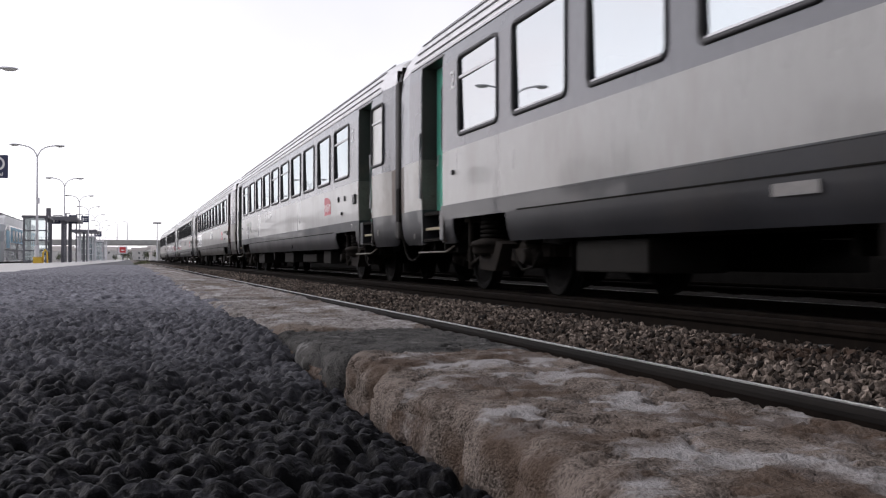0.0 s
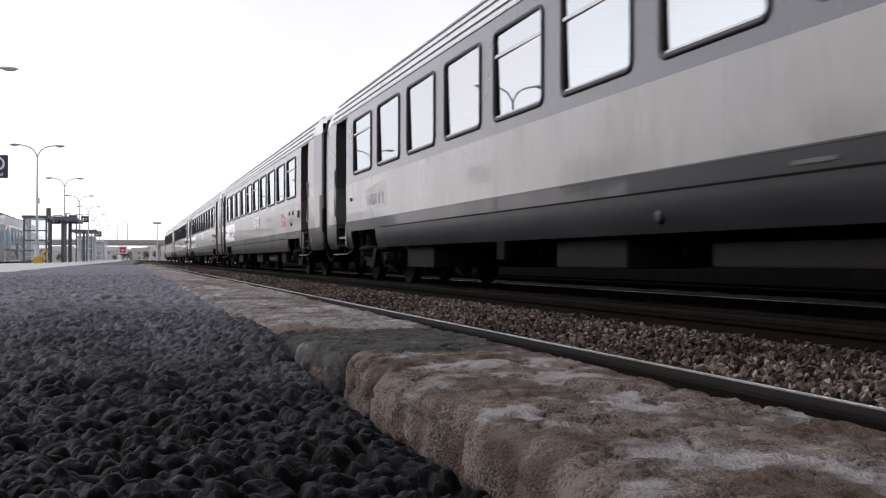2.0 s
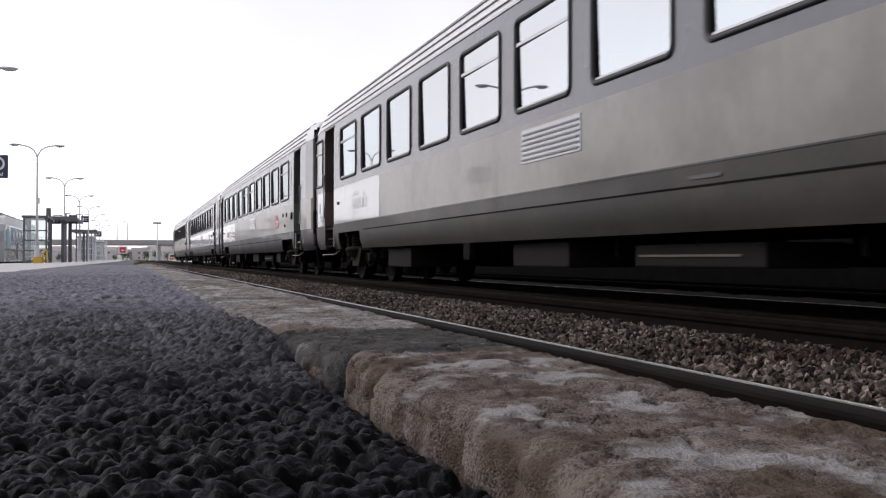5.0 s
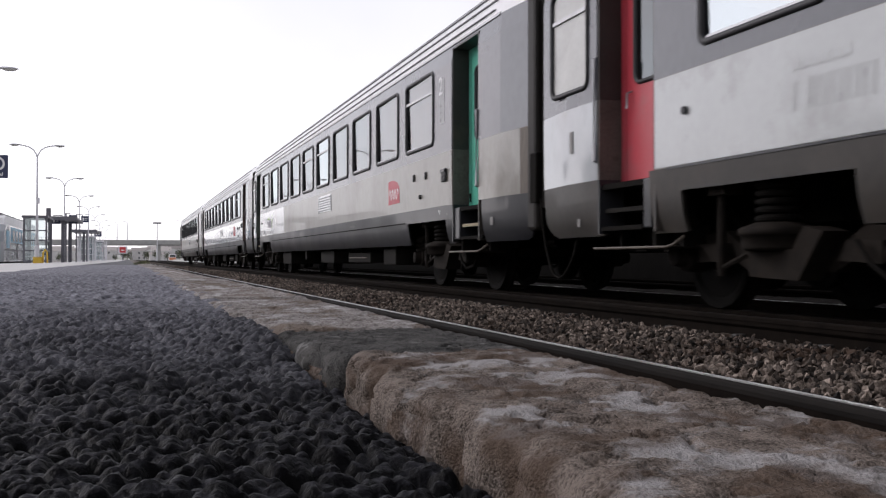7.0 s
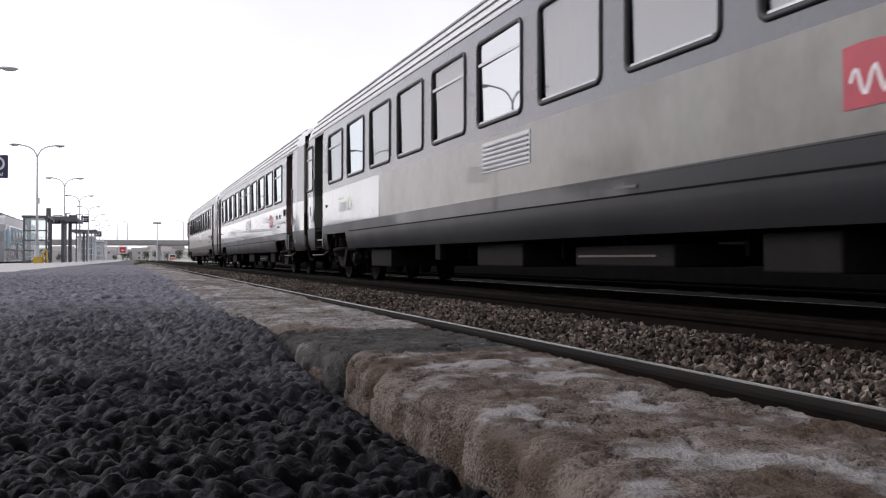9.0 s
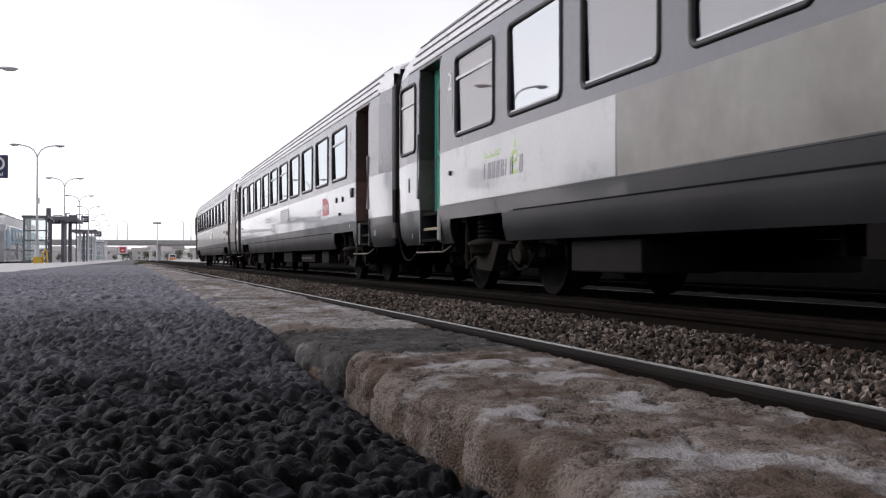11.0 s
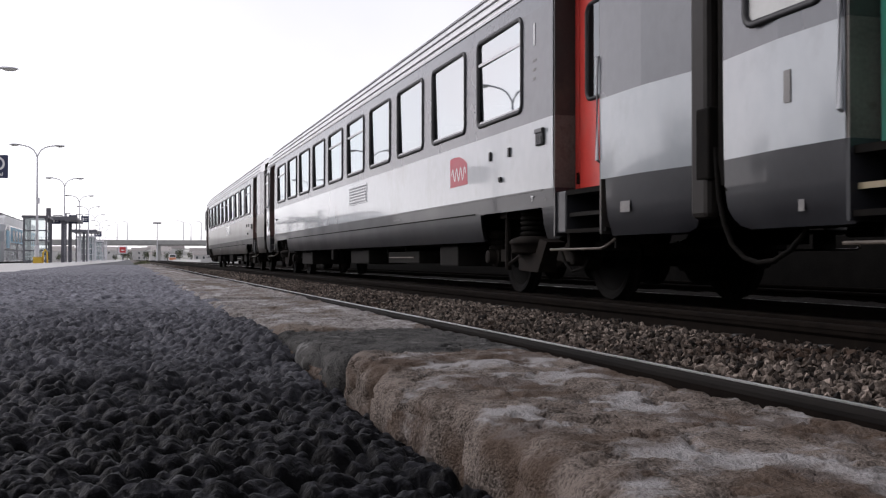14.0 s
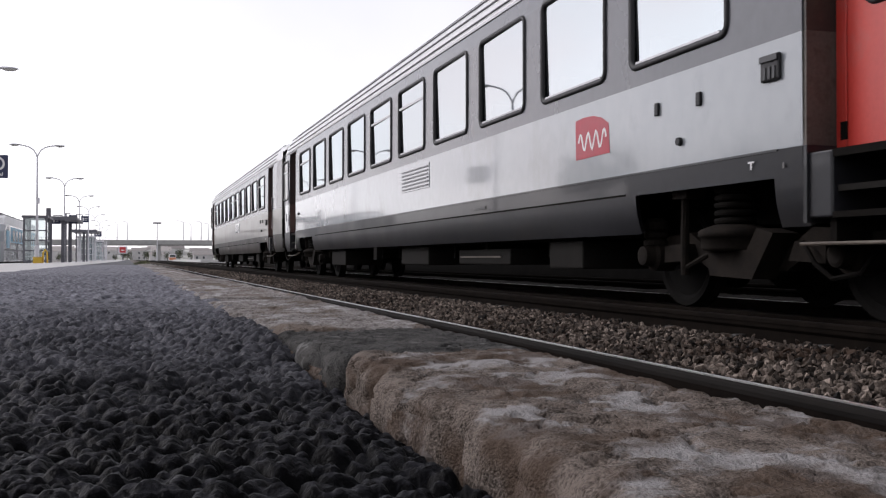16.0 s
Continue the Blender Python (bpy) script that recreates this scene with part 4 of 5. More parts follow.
for i, (hx, hy, hw, hd, hh, fl) in enumerate(((6, 640, 9, 9, 6.0, 2), (21, 700, 13, 10, 6.5, 2), (44, 660, 12, 10, 5.5, 2), (-14, 680, 12, 10, 6.5, 2), (66, 700, 16, 12, 7, 2), (-40, 660, 14, 10, 6, 2), (13, 500, 7, 6, 3.0, 1), (33, 470, 9, 6, 2.8, 1))):
    house(hx, hy, hw, hd, hh, i, fl, "pale rendered house with brown roof beyond the bridge")


def hill_z(x, y):
    return -0.9 + 10.0 * np.clip((y - 725) / 120, 0, 1) * (0.8 + 0.35 * value_noise(x + 500, y, 60, 61)) + 0.8 * value_noise(x + 500, y, 9, 62)


xs, ys = np.linspace(-160, 260, 141), np.linspace(722, 870, 40)
X, Y = np.meshgrid(xs, ys)
tagged(sheet("hillside", xs, ys, hill_z(X, Y), M_scrub), "pale scrubby hillside behind the town", "hillside", kind="structure")
rh = random.Random(8)
for i in range(22):
    hx, hy = -70 + i * 9.0 + rh.uniform(-3, 3), rh.uniform(745, 830)
    house(hx, hy, rh.uniform(7, 14), 9, rh.uniform(2.6, 5.0), 40 + i, 1, "pale rendered house on the hillside", float(hill_z(np.array(hx), np.array(hy))))


def tree(x, y, z, h, seed):
    r = random.Random(seed)
    root = new("tree")
    root.location = (x, y, z)
    bm = bmesh.new()
    tube(bm, [(0, 0, 0), (0.1, 0, h * 0.3), (0, 0.1, h * 0.62)], h * 0.035, 7, h * 0.012)
    for i in range(7):
        a = i * 2.4 + r.random()
        z0 = h * r.uniform(0.3, 0.55)
        tube(bm, [(0, 0, z0), (math.cos(a) * h * 0.15, math.sin(a) * h * 0.15, z0 + h * 0.15), (math.cos(a) * h * 0.26, math.sin(a) * h * 0.26, z0 + h * 0.3)], h * 0.012, 5, h * 0.004)
    part("trunk", bm, M_bark, root)
    bm = bmesh.new()
    for _ in range(420):
        a, b = r.uniform(0, 6.28), r.gauss(0, 1)
        rad = h * 0.34 * r.random() ** 0.5
        c = Vector((math.cos(a) * rad, math.sin(a) * rad, h * 0.66 + h * 0.15 * b))
        s = h * r.uniform(0.02, 0.05)
        q = Euler((r.uniform(0, 6), r.uniform(0, 6), r.uniform(0, 6))).to_matrix()
        bm.faces.new([bm.verts.new(c + q @ Vector(p)) for p in ((-s, 0, 0), (0, -s * 0.6, s * 0.2), (s, 0, 0), (0, s * 0.6, -s * 0.2))])
    part("crown", bm, M_leaf, root)
    return tagged(root, "small leafy tree beyond the station", "tree", "distant trees")


for i, (tx, ty, th) in enumerate(((-3, 600, 6), (11, 620, 6), (28, 600, 7), (46, 560, 6), (-22, 600, 7), (66, 600, 7), (-46, 600, 7))):
    tree(tx, ty, -0.75, th, 50 + i)

for i in range(24):
    bx, by = -30 + i * 4.6 + rh.uniform(-2, 2), rh.uniform(430, 560)
    tree(bx, by, -1.6, rh.uniform(3.0, 6.0), 130 + i)

van = new("delivery_van")
van.location = (12.2, 300, -0.75)
bm = bmesh.new()
prism(bm, [(0, 0.4), (0.05, 2.3), (3.4, 2.35), (4.3, 1.5), (5.1, 1.25), (5.2, 0.4)], -1.0, 1.0)
part("body", bm, M_markwhite, van)
block("orange_band", (-1.004, -1.0005, 0.3, 3.3, 0.9, 1.5), M_orange, van, "orange side band")
block("rear_panel", (-0.9, 0.9, -0.03, -0.002, 0.55, 1.35), M_orange, van, "orange rear panel")
block("rear_window", (-0.8, 0.8, -0.02, 0.02, 1.5, 2.1), M_dimpane, van, "dark rear window")
for wx in (-0.95, 0.95):
    for wy in (1.0, 4.2):
        bm = bmesh.new()
        lathe(bm, [(0.30, -0.1), (0.35, -0.08), (0.35, 0.08), (0.30, 0.1)], (wx, wy, 0.35), "X", 16)
        part("wheel", bm, M_rubber, van)
tagged(van, "white and orange van parked beyond the tracks", "van")

board = new("signal_board")
board.location = (-1.25, 214, platform_z(-1.25, 214) - 0.02)
block("post", (-0.08, 0.08, -0.08, 0.08, 0, 1.35), M_steel, board)
block("frame", (-0.95, 0.95, -0.06, 0.06, 1.352, 2.85), M_pole, board, "pale grey board frame", 0.03)
block("panel", (-0.6, 0.6, -0.09, -0.062, 1.55, 2.7), M_redsign, board, "bright red panel", 0.01)
block("mark", (-0.3, 0.34, -0.10, -0.092, 1.95, 2.15), M_markwhite, board, "white mark")
tagged(board, "bright red board in a pale frame at the platform end", "signal board")


# ---- the station building across the yard, which the coach sides mirror ----
station = new("station_building")
station.location = (-40, -60, -0.75)
block("wall", (-8, 0, 0, 150, 0, 6.2), M_render, station)
bm = bmesh.new()
hv = [bm.verts.new(p) for p in ((-8.5, -0.4, 6.2), (0.5, -0.4, 6.2), (0.5, 150.4, 6.2), (-8.5, 150.4, 6.2), (-4, -0.4, 8.4), (-4, 150.4, 8.4))]
for f in ((0, 4, 5, 3), (1, 2, 5, 4), (0, 1, 4), (2, 3, 5), (3, 2, 1, 0)):
    bm.faces.new([hv[k] for k in f])
part("roof", bm, M_tileroof, station)
for i in range(30):
    for z in (1.0, 3.9):
        block("window", (-0.02, 0.06, 1.6 + i * 5, 3.4 + i * 5, z, z + 1.7), M_dimpane, station)
tagged(station, "long pale station building with a brown roof", "station building")
for i in range(14):
    tree(-30 - (i % 3) * 4, -50 + i * 10.5, -0.75, 7.0 + (i * 37 % 5) * 0.8, 90 + i)


# ---- the passing train ----
LONG = 26.4
SKIRT, FLOOR, WAIST, SILL, HEAD, CORNICE = 0.65, 1.185, 1.945, 2.08, 3.20, 3.40
PITCH_W, WIN_W, WIN_1 = 1.98, 1.535, 3.66
FRONT_DOOR, REAR_DOOR = (1.74, 2.83), (LONG - 2.70, LONG - 1.62)
FRONT_STEP, REAR_STEP = (1.64, 2.84), (LONG - 2.60, LONG - 1.62)


def half_width(z):
    return float(np.interp(z, [0.65, 0.8, 1.0, 1.185, 1.4, 1.6, 1.8, 2.0, 3.15, 3.4], [1.33, 1.378, 1.398, 1.4045, 1.4085, 1.4102, 1.411, 1.411, 1.411, 1.385]))


def end_taper(y):
    return float(np.interp(y, [0.18, 0.95, LONG - 0.95, LONG - 0.18], [0.945, 1.0, 1.0, 0.945]))


def rounded(w, h, r, n=6):
    pts = []
    for cx, cz, a0 in ((w / 2 - r, h / 2 - r, 0), (-w / 2 + r, h / 2 - r, 90), (-w / 2 + r, -h / 2 + r, 180), (w / 2 - r, -h / 2 + r, 270)):
        for i in range(n + 1):
            a = radians(a0 + 90 * i / n)
            pts.append((cx + r * math.cos(a), cz + r * math.sin(a)))
    return pts


def ring_mesh(name, w, h, band, material):
    """A rounded gasket: raised lip, sloping inwards to the pane."""
    bm = bmesh.new()
    loops = []
    for inset, x in ((0.0, 0.004), (0.006, -0.016), (band * 0.55, -0.022), (band, -0.006), (band + 0.004, 0.016)):
        loops.append([bm.verts.new((x, a, b)) for a, b in rounded(w - 2 * inset, h - 2 * inset, max(0.03, 0.12 - inset))])
    for u, v in zip(loops, loops[1:]):
        n = len(u)
        for i in range(n):
            bm.faces.new((u[i], u[(i + 1) % n], v[(i + 1) % n], v[i]))
    return mesh_of(name, bm, material, True)


def pane_mesh(name, w, h, material, r=0.07):
    bm = bmesh.new()
    bm.faces.new([bm.verts.new((0.012, a, b)) for a, b in reversed(rounded(w, h, r))])
    me = bpy.data.meshes.new(name)
    bm.to_mesh(me)
    bm.free()
    me.materials.append(material)
    return me


def bar_mesh(name, y0, y1, z0, z1, material, x0=-0.008, x1=0.03):
    bm = bmesh.new()
    box(bm, x0, x1, y0, y1, z0, z1)
    return mesh_of(name, bm, material)


WIN_H = HEAD - SILL
ME_gasket = ring_mesh("gasket", WIN_W, WIN_H, 0.062, M_rubber)
ME_pane = pane_mesh("pane", WIN_W - 0.10, WIN_H - 0.10, M_glass)
ME_panedim = pane_mesh("pane", WIN_W - 0.10, WIN_H - 0.10, M_glassdim)
ME_blind = bar_mesh("blind", -WIN_W / 2 + 0.07, WIN_W / 2 - 0.07, -WIN_H / 2 + 0.06, WIN_H / 2 - 0.06, M_blind, 0.06, 0.07)
ME_hopper = bar_mesh("hopper_bar", -WIN_W / 2 + 0.07, WIN_W / 2 - 0.07, 0.225, 0.262, M_trim)
ME_sillbar = bar_mesh("sill_strip", -WIN_W / 2 + 0.12, WIN_W / 2 - 0.12, -WIN_H / 2 + 0.052, -WIN_H / 2 + 0.078, M_trim)
ME_gasket_wc = ring_mesh("gasket", 0.90, WIN_H, 0.055, M_rubber)
ME_pane_wc = pane_mesh("pane", 0.81, WIN_H - 0.09, M_frost)
ME_hopper_wc = bar_mesh("hopper_bar", -0.38, 0.38, 0.225, 0.262, M_trim)
ME_gasket_door = ring_mesh("gasket", 0.50, 1.02, 0.045, M_rubber)
ME_pane_door = pane_mesh("pane", 0.42, 0.94, M_smoke)


def wall_strip(z_list, y_breaks, holes, sign, corner=0.0):
    """One side's band of wall between two heights, with the openings left out and the lower end corners rounded."""
    bm = bmesh.new()
    grid = {}
    for a in y_breaks:
        for z in z_list:
            up = max(0.0, corner - (z - z_list[0]))
            inset = corner - math.sqrt(max(0.0, corner * corner - up * up))
            y = a + inset if a == y_breaks[0] else a - inset if a == y_breaks[-1] else a
            grid[a, z] = bm.verts.new((sign * half_width(z) * end_taper(a), y, z))
    for a, b in zip(y_breaks, y_breaks[1:]):
        for z0, z1 in zip(z_list, z_list[1:]):
            cy, cz = (a + b) / 2, (z0 + z1) / 2
            if any(h[0] < cy < h[1] and h[2] < cz < h[3] for h in holes):
                continue
            q = [grid[a, z0], grid[b, z0], grid[b, z1], grid[a, z1]]
            bm.faces.new(q[::-1] if sign < 0 else q)
    bmesh.ops.delete(bm, geom=[v for v in bm.verts if not v.link_faces], context="VERTS")
    return bm


def add_strip(name, bm, material, parent, label, sign):
    me = bpy.data.meshes.new(name)
    bm.to_mesh(me)
    bm.free()
    me.materials.append(material)
    ob = new(name, me)
    ob.parent = parent
    mod = ob.modifiers.new("thickness", "SOLIDIFY")
    mod.thickness, mod.offset = 0.035, -1.0
    if name in ("skirt_panel", "side_panel"):
        mod.use_rim = False
        for p in me.polygons:
            p.use_smooth = True
    return tagged(ob, label)


def roof_point(a):
    return (float(np.interp(a, [0, 1, 2, 3, 4, 5, 6, 7], [1.385, 1.365, 1.31, 1.20, 0.98, 0.7, 0.35, 0.0])),
            float(np.interp(a, [0, 1, 2, 3, 4, 5, 6, 7], [3.40, 3.52, 3.67, 3.84, 3.975, 4.06, 4.11, 4.12])))


def roof_dip(y):
    return float(np.interp(y, [0.18, 1.35, LONG - 1.35, LONG - 0.18], [0.84, 1.0, 1.0, 0.84]))


def roof_mesh():
    bm = bmesh.new()
    rows = []
    steps = [i * 0.5 for i in range(15)]
    section = [(-1, a) for a in steps] + [(1, a) for a in reversed(steps[:-1])]
    for y in (0.18, 0.5, 0.9, 1.35, 3.0, 8.0, 13.2, 18.4, 23.4, LONG - 1.35, LONG - 0.9, LONG - 0.5, LONG - 0.18):
        rows.append([bm.verts.new((s * roof_point(a)[0] * end_taper(y), y, CORNICE + (roof_point(a)[1] - CORNICE) * roof_dip(y))) for s, a in section])
    for u, v in zip(rows, rows[1:]):
        for i in range(len(u) - 1):
            bm.faces.new((u[i], u[i + 1], v[i + 1], v[i]))
    bm.faces.new(rows[0])
    bm.faces.new(rows[-1][::-1])
    return mesh_of("roof", bm, M_roof, True)


def rib_mesh(a):
    """A rolled seam running along the roof."""
    bm = bmesh.new()
    x0, z0 = roof_point(a - 0.05)
    x1, z1 = roof_point(a + 0.05)
    nx, nz = (z1 - z0), (x0 - x1)
    k = 0.022 / math.hypot(nx, nz)
    pts = [(-x0, z0), (-x0 - nx * k, z0 + nz * k), (-x1 - nx * k, z1 + nz * k), (-x1, z1)]
    u = [bm.verts.new((x, 1.2, z)) for x, z in pts]
    v = [bm.verts.new((x, LONG - 1.2, z)) for x, z in pts]
    for i in range(4):
        bm.faces.new((u[i], u[(i + 1) % 4], v[(i + 1) % 4], v[i]))
    bm.faces.new(u[::-1])
    bm.faces.new(v)
    return mesh_of("roof_rib", bm, M_rib)


ME_roof = roof_mesh()
ME_ribs = [rib_mesh(a) for a in (0.75, 1.7, 2.6, 3.5)]
FLIP = Matrix.Rotation(math.pi, 4, "Z")


def wheelset_mesh():
    bm = bmesh.new()
    lathe(bm, [(0.085, -0.98), (0.085, 0.98)], (0, 0, 0), "X", 14)
    for s in (-1, 1):
        rows = [(0.12, s * 0.86), (0.14, s * 0.80), (0.36, s * 0.775), (0.40, s * 0.80), (0.452, s * 0.803), (0.46, s * 0.73), (0.488, s * 0.70), (0.488, s * 0.67), (0.40, s * 0.67), (0.36, s * 0.70), (0.14, s * 0.70)]
        lathe(bm, rows, (0, 0, 0), "X", 40)
    for s in (-0.3, 0.3):
        lathe(bm, [(0.30, s - 0.05), (0.30, s + 0.05)], (0, 0, 0), "X", 28)
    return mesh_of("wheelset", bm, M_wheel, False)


ME_wheelset = wheelset_mesh()


def bogie_pieces():
    """Meshes of one side frame, its spring, dish, links, axle boxes and brackets (near side at negative x)."""
    out = {}
    bm = bmesh.new()
    for s in (-1, 1):
        prism(bm, [(-1.62, 0.46), (-1.62, 0.60), (-0.8, 0.66), (-0.55, 0.52), (0.55, 0.52), (0.8, 0.66), (1.62, 0.60), (1.62, 0.46), (0.75, 0.46), (0.5, 0.34), (-0.5, 0.34), (-0.75, 0.46)], s * 0.98 - 0.06, s * 0.98 + 0.06)
    box(bm, -0.92, 0.92, -0.28, 0.28, 0.36, 0.62, 0.02)
    for yy in (-1.62, 1.62):
        box(bm, -1.0, 1.0, yy - 0.05, yy + 0.05, 0.46, 0.58)
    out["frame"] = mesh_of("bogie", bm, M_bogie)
    bm = bmesh.new()
    rows = []
    for i in range(5):
        z = 0.70 + i * 0.06
        rows += [(0.12, z), (0.158, z + 0.012), (0.164, z + 0.03), (0.158, z + 0.046), (0.12, z + 0.056)]
    lathe(bm, rows, (-1.13, 0, 0), "Z", 22)
    out["spring"] = mesh_of("spring", bm, M_under)
    bm = bmesh.new()
    lathe(bm, [(0.20, 0.49), (0.255, 0.50), (0.265, 0.52), (0.268, 0.60), (0.29, 0.605), (0.29, 0.64), (0.27, 0.66), (0.16, 0.70)], (-1.13, 0, 0), "Z", 26)
    out["spring_dish"] = mesh_of("spring_dish", bm, M_bogie, True)
    bm = bmesh.new()
    prism(bm, [(-0.62, 0.62), (-0.42, 0.66), (-0.30, 0.50), (0.22, 0.50), (0.20, 0.30), (-0.36, 0.28)], -1.24, -1.02)
    out["spring_bracket"] = mesh_of("spring_bracket", bm, M_bogie)
    bm = bmesh.new()
    tube(bm, [(-1.24, 0.56, 0.98), (-1.24, 0.56, 0.66), (-1.23, 0.58, 0.30)], 0.035, 8)
    box(bm, -1.30, -1.12, 0.44, 0.66, 0.93, 1.02)
    tube(bm, [(-1.23, 0.56, 0.36), (-1.2, 0.30, 0.46), (-1.15, 0.2, 0.5)], 0.022, 6)
    out["damper"] = mesh_of("damper", bm, M_bogie)
    for sgn, key in ((-1, "axle_box"), (1, "axle_box_rear")):
        bm = bmesh.new()
        yy = sgn * 1.28
        lathe(bm, [(0.06, -1.25), (0.085, -1.24), (0.10, -1.15), (0.135, -1.13), (0.14, -0.95)], (0, yy, 0.46), "X", 22)
        prism(bm, [(yy - 0.22, 0.40), (yy - 0.22, 0.55), (yy - sgn * 0.55, 0.56), (yy - sgn * 0.62, 0.42)] if sgn > 0 else [(yy + 0.22, 0.40), (yy + 0.22, 0.55), (yy + 0.55, 0.56), (yy + 0.62, 0.42)], -1.14, -1.02)
        lathe(bm, [(0.11, 0.56), (0.11, 0.60), (0.085, 0.61), (0.11, 0.63), (0.11, 0.67), (0.085, 0.68), (0.11, 0.70), (0.11, 0.76), (0.05, 0.80)], (-1.1, yy, 0), "Z", 14)
        out[key] = mesh_of("axle_box", bm, M_bogie)
    bm = bmesh.new()
    tube(bm, [(-1.2, -0.9, 0.55), (-1.22, -1.05, 0.40), (-1.2, -1.2, 0.30), (-1.18, -1.45, 0.34), (-1.15, -1.6, 0.52)], 0.018, 6)
    out["brake_pipe"] = mesh_of("brake_pipe", bm, M_under)
    return out


BOGIE = bogie_pieces()
wheelsets = []


def bogie(parent, y, rear):
    frame_ = placed("bogie", BOGIE["frame"], parent, pose(0, y, 0))
    for key in ("spring", "spring_dish", "spring_bracket", "damper", "axle_box", "axle_box_rear", "brake_pipe"):
        nm = "axle_box" if key == "axle_box_rear" else key
        placed(nm, BOGIE[key], frame_)
        placed(nm, BOGIE[key], frame_, FLIP)
    for dy in (-1.28, 1.28):
        w = placed("wheelset", ME_wheelset, frame_, pose(0, dy, 0.46))
        wheelsets.append((w, dy))
    return frame_


def flat_mark(name, outline, material, parent, x=-1.4135, label=""):
    """A thin vinyl mark on the near side from an outline of (y, z) points."""
    bm = bmesh.new()
    prism(bm, outline, x, x + 0.002)
    return part(name, bm, material, parent, label)


def ribbon(name, line, half, material, parent, x, label=""):
    """A thin vinyl stroke of even width along a line of (y, z) points."""
    pts = [Vector(p) for p in line]
    left, right = [], []
    for i, p in enumerate(pts):
        d = (pts[min(i + 1, len(pts) - 1)] - pts[max(i - 1, 0)]).normalized()
        n = Vector((-d.y, d.x)) * half
        left.append(p + n)
        right.append(p - n)
    bm = bmesh.new()
    a = [bm.verts.new((x, *p)) for p in left]
    b = [bm.verts.new((x, *p)) for p in right]
    for i in range(len(pts) - 1):
        bm.faces.new((a[i], a[i + 1], b[i + 1], b[i]))
    got = bmesh.ops.extrude_face_region(bm, geom=bm.faces[:])
    bmesh.ops.translate(bm, vec=(0.0015, 0, 0), verts=[g for g in got["geom"] if isinstance(g, bmesh.types.BMVert)])
    return part(name, bm, material, parent, label)


BADGE_WAVE = [(k / 30, 0.46 + 0.32 * math.sin(k / 30 * 7.0 * math.pi) * (1 if k % 2 else 0.9)) for k in range(31)]


def text_mark(body_text, y, z, size, material, parent):
    cu = bpy.data.curves.new("class_digit", "FONT")
    cu.body, cu.size, cu.extrude, cu.align_x = body_text, size, 0.001, "CENTER"
    cu.materials.append(material)
    ob = new("class_digit", cu)
    ob.parent = parent
    ob.matrix_basis = Matrix(((0, 0, -1, -1.4145), (-1, 0, 0, y), (0, 1, 0, z), (0, 0, 0, 1)))
    return tagged(ob, "white class digit")


def rect(y0, y1, z0, z1):
    return [(y0, z0), (y1, z0), (y1, z1), (y0, z1)]


